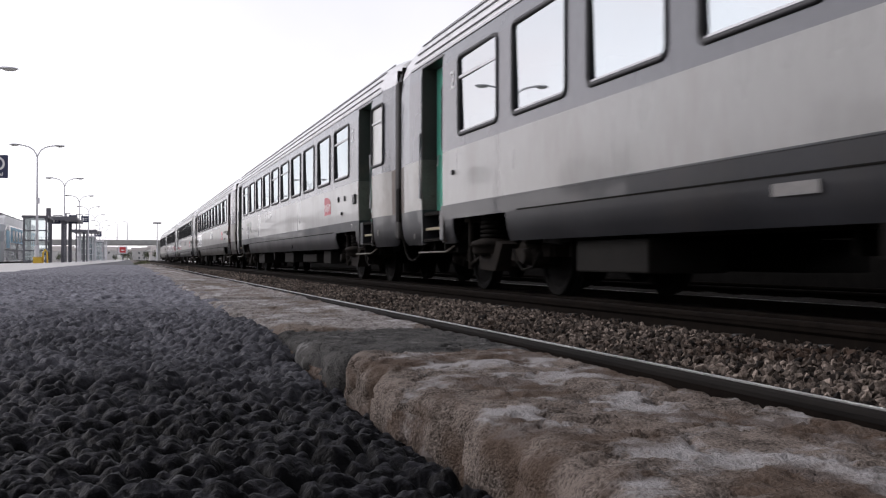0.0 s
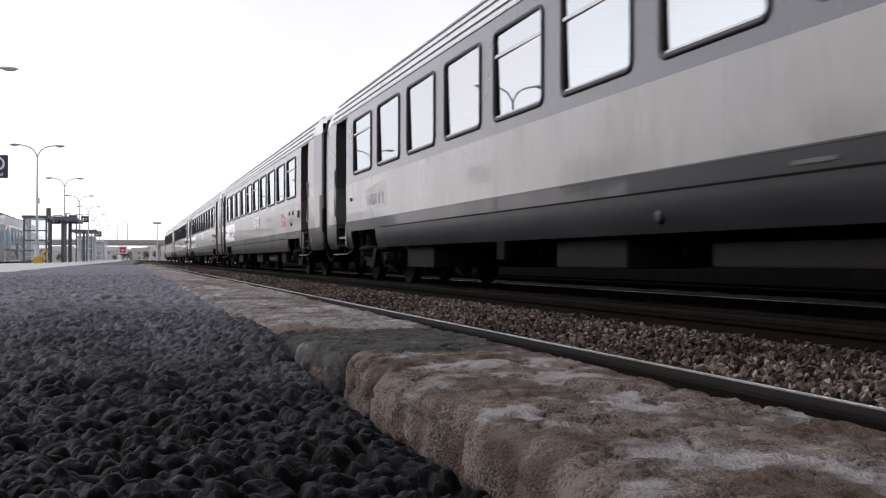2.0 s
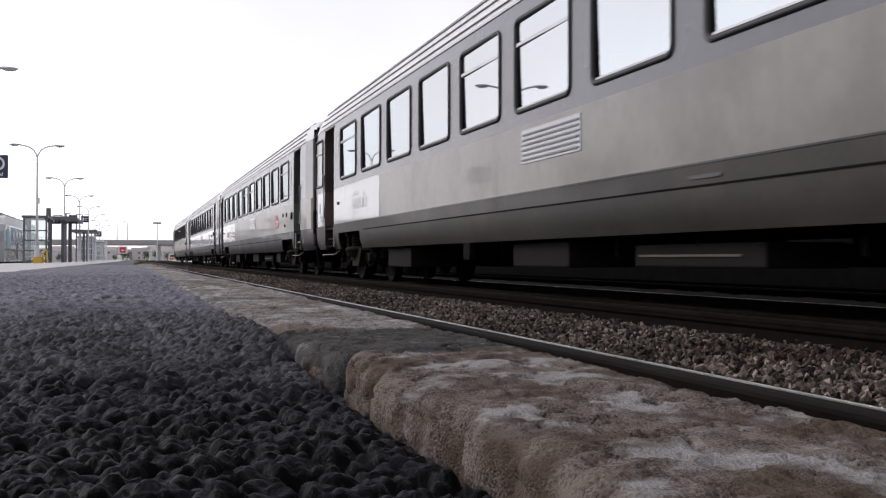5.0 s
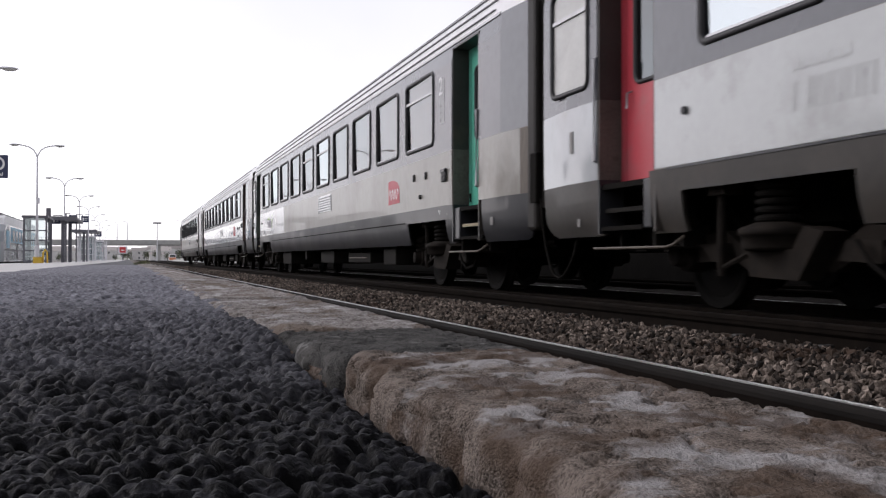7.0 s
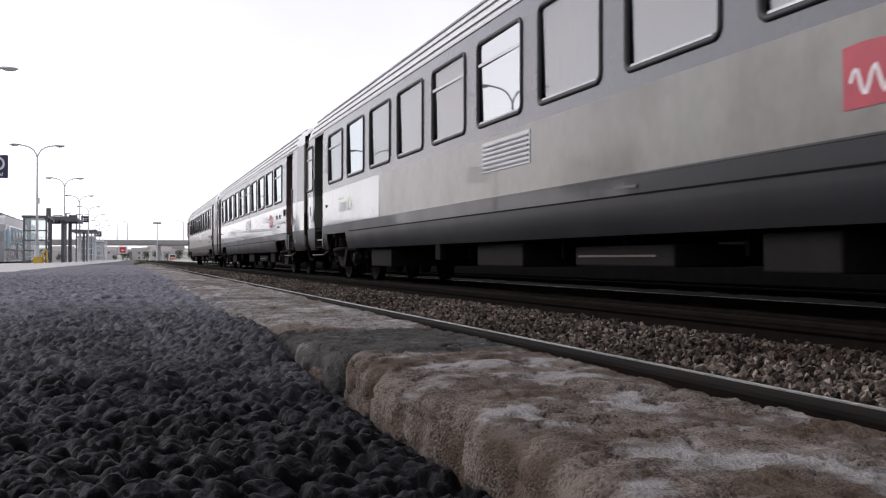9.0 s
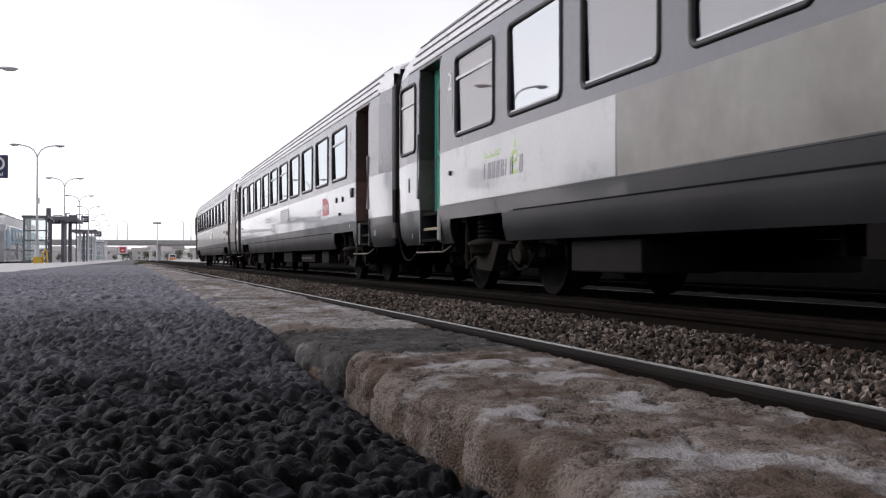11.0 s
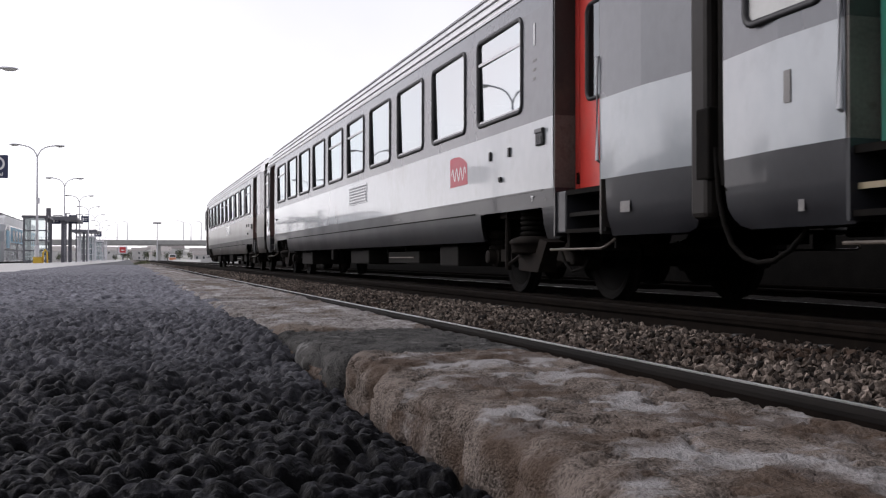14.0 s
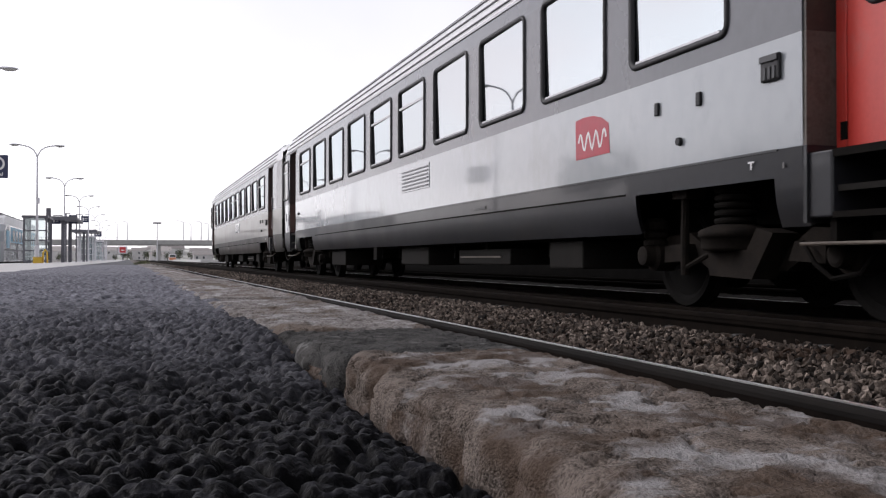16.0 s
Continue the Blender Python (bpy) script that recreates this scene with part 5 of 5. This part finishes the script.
def door_set(root, y0, y1, colour, rear, sign):
    """One recessed entrance: side cheeks, roof of the recess, leaf with its window and handle, steps and handrail."""
    s = sign
    depth = 0.24
    xo, xi = 1.40, 1.41 - depth
    X = lambda a, b: (min(s * a, s * b), max(s * a, s * b))
    jamb = 0.03
    # Walls and ceiling of the recess carry its shade in their colour.
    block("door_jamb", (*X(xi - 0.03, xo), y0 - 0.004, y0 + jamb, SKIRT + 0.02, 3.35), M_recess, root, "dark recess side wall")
    for z0, z1, paint in ((SKIRT + 0.02, FLOOR, M_skirt), (FLOOR + 0.001, WAIST, M_dirtyshade), (WAIST + 0.001, 3.35, M_recess)):
        block("door_jamb", (*X(xi - 0.03, xo), y1 - jamb, y1 + 0.004, z0, z1), paint, root, "grimy recess side wall, shade partly painted in")
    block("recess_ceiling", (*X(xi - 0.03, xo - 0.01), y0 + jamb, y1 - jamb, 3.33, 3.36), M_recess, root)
    leaf = block("door", (*X(xi - 0.05, xi), y0 + jamb + 0.002, y1 - jamb - 0.002, FLOOR - 0.045, 3.328), colour, root, "coloured entrance door with rounded window", 0.012)
    turn_ = Matrix.Identity(4) if s < 0 else FLIP
    mid = (y0 + y1) / 2
    placed("gasket", ME_gasket_door, leaf, Matrix.Translation((s * xi, mid, 2.55)) @ turn_)
    placed("pane", ME_pane_door, leaf, Matrix.Translation((s * (xi + 0.016), mid, 2.55)) @ turn_)
    hy = y1 - 0.25 if rear else y0 + 0.25
    bm = bmesh.new()
    tube(bm, [(s * xi, hy, 2.0), (s * (xi + 0.05), hy, 1.98), (s * (xi + 0.05), hy + 0.01, 1.84)], 0.014, 6)
    part("handle", bm, M_trim, leaf, "metal door handle")
    hinge_y = y0 + 0.12 if rear else y1 - 0.12
    for fy in (y0 + jamb + 0.10, mid, y1 - jamb - 0.10):
        if fy != mid:
            block("fold_strip", (*X(xi + 0.0005, xi + 0.011), fy - 0.018, fy + 0.018, FLOOR - 0.02, 3.30), colour, leaf, bevel=0.004)
    block("hinge_plate", (*X(xi + 0.001, xi + 0.012), hinge_y - 0.03, hinge_y + 0.03, FLOOR + 0.03, FLOOR + 0.15), M_under, leaf)
    block("sill_plate", (*X(xi - 0.04, xo - 0.03), y0 + jamb, y1 - jamb, FLOOR - 0.10, FLOOR - 0.048), M_under, root)
    y0, y1 = REAR_STEP if rear else FRONT_STEP
    block("step_riser", (*X(xi - 0.32, xi - 0.28), y0 + jamb, y1 - jamb, 0.58, FLOOR - 0.102), M_under, root)
    b0, b1 = (y0 + 0.002, y0 + 0.15) if rear else (y1 - 0.26, y1 - 0.002)
    case = block("step_box", (*X(xi - 0.25, xo - 0.02), b0, b1, 0.70, FLOOR - 0.05), M_skirt, root, "dark grey box beside the steps", 0.015)
    block("box_bracket", (*X(xi - 0.2, xo - 0.08), b0 + 0.03, b0 + 0.09, 0.54, 0.702), M_under, case)
    t0, t1 = (b1 + 0.01, y1 - jamb) if rear else (y0 + jamb, b0 - 0.01)
    for tz, tx in ((0.87, 0.08), (0.70, 0.04)):
        step = block("step", (*X(xi - 0.27, xo - tx), t0, t1, tz, tz + 0.025), M_under, root)
        block("step_edge", (*X(xo - tx + 0.001, xo - tx + 0.022), t0, t1, tz - 0.005, tz + 0.035), M_under if tz < 0.8 else M_step if colour is M_green else M_box, step, "worn step edge")
    f0, f1 = (y0 - 0.4, y0 + 0.95) if rear else (1.62, 2.80)
    foot = block("footboard", (*X(0.98, 1.44), f0, f1, 0.52, 0.535), M_under, root)
    bm = bmesh.new()
    tube(bm, [(s * 1.35, f0 - 0.07, 0.62), (s * 1.43, f0 - 0.04, 0.55), (s * 1.447, f0 + 0.04, 0.53), (s * 1.447, f1, 0.53)], 0.014, 6)
    part("footboard_edge", bm, M_corner, foot, "bent metal bar along the footboard", True)
    for yy in (f0 + 0.12, f1 - 0.15):
        block("footboard_bracket", (*X(1.0, 1.25), yy - 0.02, yy + 0.02, 0.536, 0.72), M_under, foot)
    ry = y1 + 0.03 if rear else FRONT_DOOR[0] + 0.03
    bm = bmesh.new()
    tube(bm, [(s * 1.36, ry, 1.34), (s * 1.425, ry, 1.37), (s * 1.425, ry, 2.34), (s * 1.36, ry, 2.37)], 0.021, 8)
    part("handrail", bm, M_trim, root, "metal entrance handrail")


def coach(paint, skirt, front_colour, rear_colour, front_wc, rear_wc, first_class, badge, name_mark, grille, fresh, label, blinds=(), grimy=(False, False)):
    root = new("railway_coach")
    front_end = ((M_corner, "brown soiled corner panel"), (M_endpaint, "grimy end panel")) if grimy[0] else ((paint, "light grey corner panel"), (paint, "light grey end panel"))
    rear_end = ((M_corner, "brown soiled corner panel"), (M_endpaint, "grimy end panel")) if grimy[1] else ((paint, "light grey corner panel"), (paint, "light grey end panel"))
    if fresh:
        rear_end = ((M_white, "light grey corner panel"), (M_white, "freshly repainted end panel"))
    holes_w = [(WIN_1 + PITCH_W * i + 0.03, WIN_1 + PITCH_W * i + WIN_W - 0.03, SILL + 0.03, HEAD - 0.03) for i in range(10)]
    wc = []
    if front_wc:
        wc.append(1.29)
    if rear_wc:
        wc.append(LONG - 1.0)
    holes_w += [(c - 0.42, c + 0.42, SILL + 0.03, HEAD - 0.03) for c in wc]
    doors = [(*FRONT_DOOR, FLOOR, 3.35), (*REAR_DOOR, FLOOR, 3.35), (*FRONT_STEP, 0.0, FLOOR), (*REAR_STEP, 0.0, FLOOR)]
    cuts = [(3.15, 5.12, 0.0, 0.99), (LONG - 5.12, LONG - 3.1, 0.0, 0.99)]
    ys = sorted({0.18, 0.45, 0.95, LONG - 0.95, LONG - 0.45, LONG - 0.18, 8.0, 13.2, 18.0, *[v for h in holes_w + doors + cuts for v in h[:2]]})
    for sign in (-1, 1):
        add_strip("skirt_panel", wall_strip([SKIRT, SKIRT + 0.03, SKIRT + 0.09, SKIRT + 0.17, 0.99, FLOOR], ys, doors + cuts, sign, 0.25), skirt, root, "dark grey lower body panel", sign)
        for lo, hi, coat_, words in ((0.0, 0.45, *front_end[0]), (0.45, FRONT_DOOR[0], *front_end[1]), (FRONT_DOOR[1], REAR_DOOR[0], paint, "light grey side panel"),
                                     (REAR_DOOR[1], LONG - 0.45, *rear_end[1]), (LONG - 0.45, LONG, *rear_end[0])):
            add_strip("side_panel", wall_strip([FLOOR, 1.29, 1.4, 1.5, 1.6, 1.7, 1.8, WAIST], [v for v in ys if lo - 1e-6 <= v <= hi + 1e-6], doors, sign), coat_, root, words, sign)
        add_strip("window_band", wall_strip([WAIST, SILL + 0.03, HEAD - 0.03, 3.35, CORNICE], ys, doors + holes_w, sign), M_grey, root, "mid grey window band", sign)
        turn_ = Matrix.Identity(4) if sign < 0 else FLIP
        for i in range(10):
            c = WIN_1 + PITCH_W * i + WIN_W / 2
            at = Matrix.Translation((sign * 1.411, c, (SILL + HEAD) / 2)) @ turn_
            win = placed("window", ME_gasket, root, at)
            drawn = i in blinds
            placed("pane", ME_panedim if drawn else ME_pane, win, pose(0, 0, 0, 0, -0.95, -0.75), "tinted reflecting pane")
            if drawn:
                placed("blind", ME_blind, win, label="pinkish drawn blind")
            placed("sill_strip", ME_sillbar, win)
            if i in (0, 4, 5, 9):
                placed("hopper_bar", ME_hopper, win, label="metal bar below the tilting top light")
        for c in wc:
            win = placed("window", ME_gasket_wc, root, Matrix.Translation((sign * 1.411 * end_taper(c), c, (SILL + HEAD) / 2)) @ turn_)
            placed("pane", ME_pane_wc, win, label="frosted pane")
            placed("hopper_bar", ME_hopper_wc, win)
        door_set(root, *FRONT_DOOR, front_colour, False, sign)
        door_set(root, *REAR_DOOR, rear_colour, True, sign)
        for me in ME_ribs:
            placed("roof_rib", me, root, Matrix.Identity(4) if sign < 0 else Matrix.Translation((0, LONG, 0)) @ FLIP)
        block("gutter", (min(sign * 1.375, sign * 1.40), max(sign * 1.375, sign * 1.40), 1.0, LONG - 1.0, CORNICE - 0.012, CORNICE + 0.02), M_trim, root)
    placed("roof", ME_roof, root)
    # ends, gangways and hoses
    for y, d in ((0.18, 1), (LONG - 0.18, -1)):
        a, b = sorted((y, y + d * 0.06))
        block("end_wall", (-1.32, 1.32, a, b, SKIRT + 0.3, 3.62), M_under, root)
        a, b = sorted((y - d * 0.175, y - d * 0.003))
        gang = block("gangway_bellows", (-0.62, 0.62, a, b, 1.1, 3.3), M_rubber, root, "black rubber gangway bellows", 0.05)
        a, b = sorted((y - d * 0.12, y - d * 0.002))
        block("corner_strip", (-1.30, -1.22, a, b, SKIRT + 0.35, 3.3), M_under, gang)
        block("corner_strip", (1.22, 1.30, a, b, SKIRT + 0.35, 3.3), M_under, gang)
    for sx in (-1, 1):
        block("corner_post", (min(sx * 1.22, sx * 1.352), max(sx * 1.22, sx * 1.352), 0.02, 0.27, SKIRT + 0.10, 3.42), M_jambbrown, root, "dark brown rounded corner post", 0.045)
    jump = block("jumper_socket", (-1.36, -1.2, -0.02, 0.17, 1.05, 1.62), M_under, root, "black jumper cable housing", 0.02)
    bm = bmesh.new()
    if blinds:
        tube(bm, [(-1.3, -0.02, 1.1), (-1.31, -0.10, 0.8), (-1.31, -0.18, 0.56), (-1.3, -0.27, 0.37), (-1.3, -0.38, 0.255), (-1.29, -0.48, 0.225), (-1.28, -0.59, 0.26), (-1.26, -0.69, 0.37), (-1.24, -0.76, 0.5), (-1.22, -0.8, 0.66)], 0.015, 8)
    else:
        tube(bm, [(-1.3, -0.02, 1.3), (-1.31, -0.06, 1.1), (-1.31, -0.09, 0.9), (-1.3, -0.14, 0.7), (-1.29, -0.23, 0.54), (-1.28, -0.37, 0.44), (-1.27, -0.53, 0.405), (-1.26, -0.70, 0.42), (-1.24, -0.85, 0.49), (-1.22, -0.97, 0.6), (-1.2, -1.03, 0.7)], 0.020, 8)
    part("jumper_cable", bm, M_under, jump, "hanging black jumper cable", True)
    # inside
    block("floor", (-1.02, 1.02, 0.3, LONG - 0.3, FLOOR - 0.12, FLOOR), M_under, root)
    block("ceiling_lining", (-1.3, 1.3, 3.2, LONG - 3.0, 3.22, 3.26), M_inside, root, "cream ceiling lining")
    for y in (3.25, LONG - 3.05):
        block("partition", (-1.34, 1.34, y - 0.02, y + 0.02, FLOOR + 0.002, 3.21), M_inside, root, "cream saloon partition")
    bm = bmesh.new()
    for i in range(20):
        y = 3.95 + i * 0.99
        for x in (-0.85, 0.85):
            box(bm, x - 0.48, x + 0.48, y - 0.06, y + 0.06, FLOOR + 0.4, FLOOR + 1.18, 0.03)
    part("seat_backs", bm, M_seat, root, "rows of dark seat backs")
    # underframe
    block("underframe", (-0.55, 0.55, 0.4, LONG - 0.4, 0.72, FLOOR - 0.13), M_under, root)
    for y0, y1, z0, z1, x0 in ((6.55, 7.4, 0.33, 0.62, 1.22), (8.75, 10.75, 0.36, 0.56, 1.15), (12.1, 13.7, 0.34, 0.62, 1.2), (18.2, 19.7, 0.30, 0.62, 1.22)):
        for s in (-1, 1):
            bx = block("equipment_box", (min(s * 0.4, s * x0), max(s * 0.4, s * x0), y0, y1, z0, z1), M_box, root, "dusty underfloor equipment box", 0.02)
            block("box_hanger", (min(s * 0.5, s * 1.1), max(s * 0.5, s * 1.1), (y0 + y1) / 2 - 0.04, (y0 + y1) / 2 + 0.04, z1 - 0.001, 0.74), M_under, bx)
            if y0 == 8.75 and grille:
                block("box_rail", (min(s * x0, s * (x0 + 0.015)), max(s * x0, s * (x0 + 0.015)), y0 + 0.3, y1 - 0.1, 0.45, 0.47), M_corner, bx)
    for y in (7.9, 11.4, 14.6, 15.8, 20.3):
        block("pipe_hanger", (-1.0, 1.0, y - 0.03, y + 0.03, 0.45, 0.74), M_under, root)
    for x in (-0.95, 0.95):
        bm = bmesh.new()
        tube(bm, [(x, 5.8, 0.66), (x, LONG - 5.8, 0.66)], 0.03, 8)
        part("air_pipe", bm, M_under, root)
    block("drain_spout", (-1.33, -1.24, 14.95, 15.2, 0.42, 0.86), M_under, root, "dark drain spout", 0.01)
    block("skirt_seam", (-1.404, -1.393, 5.3, 20.9, 0.995, 1.012), M_under, root)
    if not grille:
        bm = bmesh.new()
        lathe(bm, [(0.02, -0.018), (0.055, -0.018), (0.062, -0.006), (0.062, 0.03)], (-1.374, 11.2, 0.785), "X", 16)
        part("drain_hole", bm, M_rubber, root, "dark round drain outlet", True)
    block("floor_moulding", (-1.4115, -1.398, 3.1, LONG - 2.9, FLOOR - 0.012, FLOOR + 0.004), M_skirt, root)
    bogie(root, 4.0, False)
    bogie(root, LONG - 4.0, True)
    # fittings and marks of the near side
    drop = 0.03 if paint is M_white else 0.17
    box_ = block("destination_box", (-1.440, -1.4105, 3.04, 3.25, 1.69 - drop, 1.88 - drop), M_rubber, root, "black indicator box", 0.015)
    for k in range(3):
        block("tab", (-1.447, -1.4405, 3.075 + k * 0.052, 3.10 + k * 0.052, 1.705 - drop, 1.79 - drop), M_skirt, box_, "grey tab")
    block("hood", (-1.452, -1.4405, 3.045, 3.245, 1.825 - drop, 1.872 - drop), M_skirt, box_, bevel=0.004)
    for y, z in ((4.06, 1.68), (4.70, 1.69)):
        block("latch", (-1.435, -1.4105, y - 0.03, y + 0.03, z - 0.055, z + 0.055), M_rubber, root, "black latch", 0.008)
    for y, z in ((4.35, 1.38), (LONG - 3.2, 1.62)):
        bm = bmesh.new()
        lathe(bm, [(0.032, -0.03), (0.036, 0.0)], (-1.41, y, z), "X", 12)
        part("button", bm, M_rubber, root, "black push button")
    for y in [LONG - 1.06] * bool(rear_wc):
        block("tail_plate", (-1.418, -1.4102, y - 0.035, y + 0.035, 1.49, 1.71), M_dirtbar, root, "small grey plate")
    if not badge:
        flat_mark("marking_panel", rect(15.65, 16.15, 0.86, 0.95), M_dirtbar, root, -1.411, "pale worn lettering panel")
    flat_mark("marking_panel", rect(8.95, 9.4, 1.06, 1.09), M_faintmark, root, -1.4135, "pale worn lettering bar")
    flat_mark("marking_panel", rect(1.17, 1.35, 0.855, 0.955) if paint is M_white else rect(1.22, 1.32, 0.85, 0.95), M_dirtbar, root, -1.4045, "small pale inspection panel")
    flat_mark("marking_panel", rect(LONG - 1.19, LONG - 1.13, 0.75, 0.83), M_dirtbar, root, -1.383, "small pale inspection panel")
    flat_mark("marking_panel", rect(3.02, 3.035, 1.05, 1.09), M_dirtbar, root, -1.4135, "small white marking")
    flat_mark("marking_panel", rect(3.36, 3.43, 1.115, 1.128), M_markwhite, root, -1.4135, "small white marking")
    flat_mark("marking_panel", rect(3.388, 3.402, 1.07, 1.114), M_markwhite, root, -1.4135, "small white marking")
    text_mark("1" if first_class else "2", 3.32, 2.78, 0.36, M_markwhite, root)
    text_mark("1" if first_class else "2", LONG - 3.16, 2.78, 0.36, M_markwhite, root)
    for k in range(3):
        flat_mark("marking_panel", rect(3.27 + 0.01 * k, 3.36, 2.60 - 0.10 * k, 2.63 - 0.10 * k), M_dirtbar, root, -1.4135, "faint worn marking")
    if blinds:
        for a, b in ((3.16, 3.36), (LONG - 3.28, LONG - 3.02)):
            flat_mark("class_panel", rect(a, b, 2.36, 3.0), M_classpanel, root, -1.4125, "pale worn class panel")
    if badge:
        low = 0.06 if paint is M_soiled else 0.0
        mark = M_badge if badge == 2 else M_faded
        logo = flat_mark("red_badge", [(a, 1.41 + (b - 1.41) * 0.87 - low) for a, b in ((6.30, 1.41), (6.31, 1.86), (6.12, 1.875), (5.92, 1.865), (5.74, 1.82), (5.60, 1.74), (5.575, 1.42))], mark, root, label="red badge with white marks")
        ribbon("badge_wave", [(6.235 - u * 0.59, 1.45 - low + v * 0.27) for u, v in BADGE_WAVE], 0.014, M_markwhite, logo, -1.4155, "white wavy line")
    if name_mark:
        dark, lime = {1: (M_ghost, M_ghost), 2: (M_markdark, M_marklime), 3: (M_markgrey, M_limefaded)}[name_mark]
        if name_mark == 3:
            flat_mark("name_panel", rect(20.42, 21.98, 1.37, 1.80), M_ghost, root, -1.4125, "pale rubbed panel")
        y0, z0 = 21.86, 1.42
        for i in range(9):
            a = y0 - i * 0.148
            if i == 7:
                ribbon("name_curve", [(a + 0.09, z0 + 0.17), (a + 0.05, z0 + 0.25), (a - 0.06, z0 + 0.26), (a - 0.07, z0 + 0.17), (a + 0.07, z0 + 0.11), (a + 0.05, z0 + 0.02), (a - 0.08, z0 + 0.03)], 0.026, lime, root, -1.4135, "lime green curl")
                ribbon("name_curve", [(a, z0 + 0.31), (a - 0.05, z0 + 0.40)], 0.020, lime, root, -1.4135, "lime green dash")
            else:
                slim = i in (0, 5)
                ribbon("name_bar", [(a - 0.02, z0), (a - 0.035, z0 + 0.205)], 0.019, dark, root, -1.4135, "dark plum bar")
                if not slim:
                    ribbon("name_bar", [(a - 0.085, z0), (a - 0.10, z0 + 0.205)], 0.019, dark, root, -1.4135, "dark plum bar")
        for i in range(6):
            a = y0 - 0.01 - i * 0.098
            ribbon("name_bar", [(a, z0 + 0.27), (a - 0.07, z0 + 0.285), (a - 0.07, z0 + 0.34 + 0.02 * (i == 5))], 0.012, lime, root, -1.4135, "lime green bar")
    if grille:
        gr = block("vent_grille", (-1.419, -1.4105, 11.35, 12.9, 1.50, 1.88), M_white, root, "louvred ventilation grille", 0.004)
        for i in range(6):
            block("louvre", (-1.428, -1.4192, 11.4, 12.85, 1.53 + i * 0.056, 1.552 + i * 0.056), M_rib, gr)
    if fresh:
        flat_mark("repainted_panel", rect(fresh, LONG - 2.71, FLOOR + 0.01, WAIST - 0.005), M_fresh, root, -1.4125, "freshly repainted lighter side panel")
    return tagged(root, label, "railway coach", "coaches of the train")


SECOND = "grey and white passenger coach with mint green doors"
FIRST = "grey and white passenger coach with red doors"
COACHES = [
    coach(M_dull, M_skirt, M_green, M_green, False, False, False, 0, 0, False, 0, SECOND, (), (True, True)),
    coach(M_dull, M_skirt, M_green, M_green, True, False, False, 2, 3, False, 0, "grey and white coach with mint green doors and name mark", (), (True, True)),
    coach(M_soiled, M_skirtsoil, M_crimson, M_crimson, False, True, True, 2, 1, True, 19.6, "grey and white coach with crimson doors and louvred grille", (), (True, False)),
    coach(M_soiled, M_skirt, M_green, M_green, False, True, False, 2, 2, True, 18.33, "grey and white coach, green doors, freshly repainted side panel", (0, 1, 2, 3, 5, 6, 7, 9), (True, False)),
    coach(M_white, M_skirt, M_red, M_red, False, True, True, 2, 0, True, 0, "clean grey and white coach with bright red doors"),
    coach(M_soiled, M_skirtsoil, M_red, M_red, False, True, True, 0, 0, True, 0, "dull grey and white coach closing the train"),
]

# tail face of the last coach
tail = COACHES[-1]
for sx in (-0.95, 0.95):
    bm = bmesh.new()
    lathe(bm, [(0.09, -0.02), (0.11, 0.03), (0.11, 0.06)], (0, 0, 0), "X", 14)
    bmesh.ops.rotate(bm, cent=(0, 0, 0), matrix=Matrix.Rotation(math.pi / 2, 3, "Z"), verts=bm.verts)
    bmesh.ops.translate(bm, vec=(sx, LONG - 0.12, 1.45), verts=bm.verts)
    part("tail_lamp", bm, M_badge, tail, "red tail lamp")
    bm = bmesh.new()
    tube(bm, [(sx * 0.92, LONG - 0.18, 1.02), (sx * 0.92, LONG + 0.3, 1.02)], 0.09, 12)
    lathe(bm, [(0.01, 0.0), (0.27, 0.0), (0.27, 0.04), (0.01, 0.05)], (sx * 0.92, LONG + 0.3, 1.02), "Z", 4)
    part("buffer", bm, M_under, tail, "dark steel buffer")


# ---- movement ----
def fourth_joint(t):
    """Where the joint between the fourth and fifth coach stands on the line at t seconds: the train slows down."""
    return 95.29035 - 10.434732 * t + 0.2710388 * t ** 2 + 0.00433028 * t ** 3 - 0.000194967 * t ** 4


SHIFT = (0.0, -0.11, 0.0, 0.0, 0.0, 0.0)


def motions():
    for i, ob in enumerate(COACHES):
        walk(ob, [(k * 0.4, pose(XC, fourth_joint(k * 0.4) + LONG * (i - 4) + SHIFT[i], RAIL_Z)) for k in range(41)])
    for w, dy in wheelsets:
        walk(w, [(k / 15, pose(0, dy, 0.46, math.degrees((fourth_joint(0) - fourth_joint(k / 15)) / 0.46))) for k in range(241)])


motions()
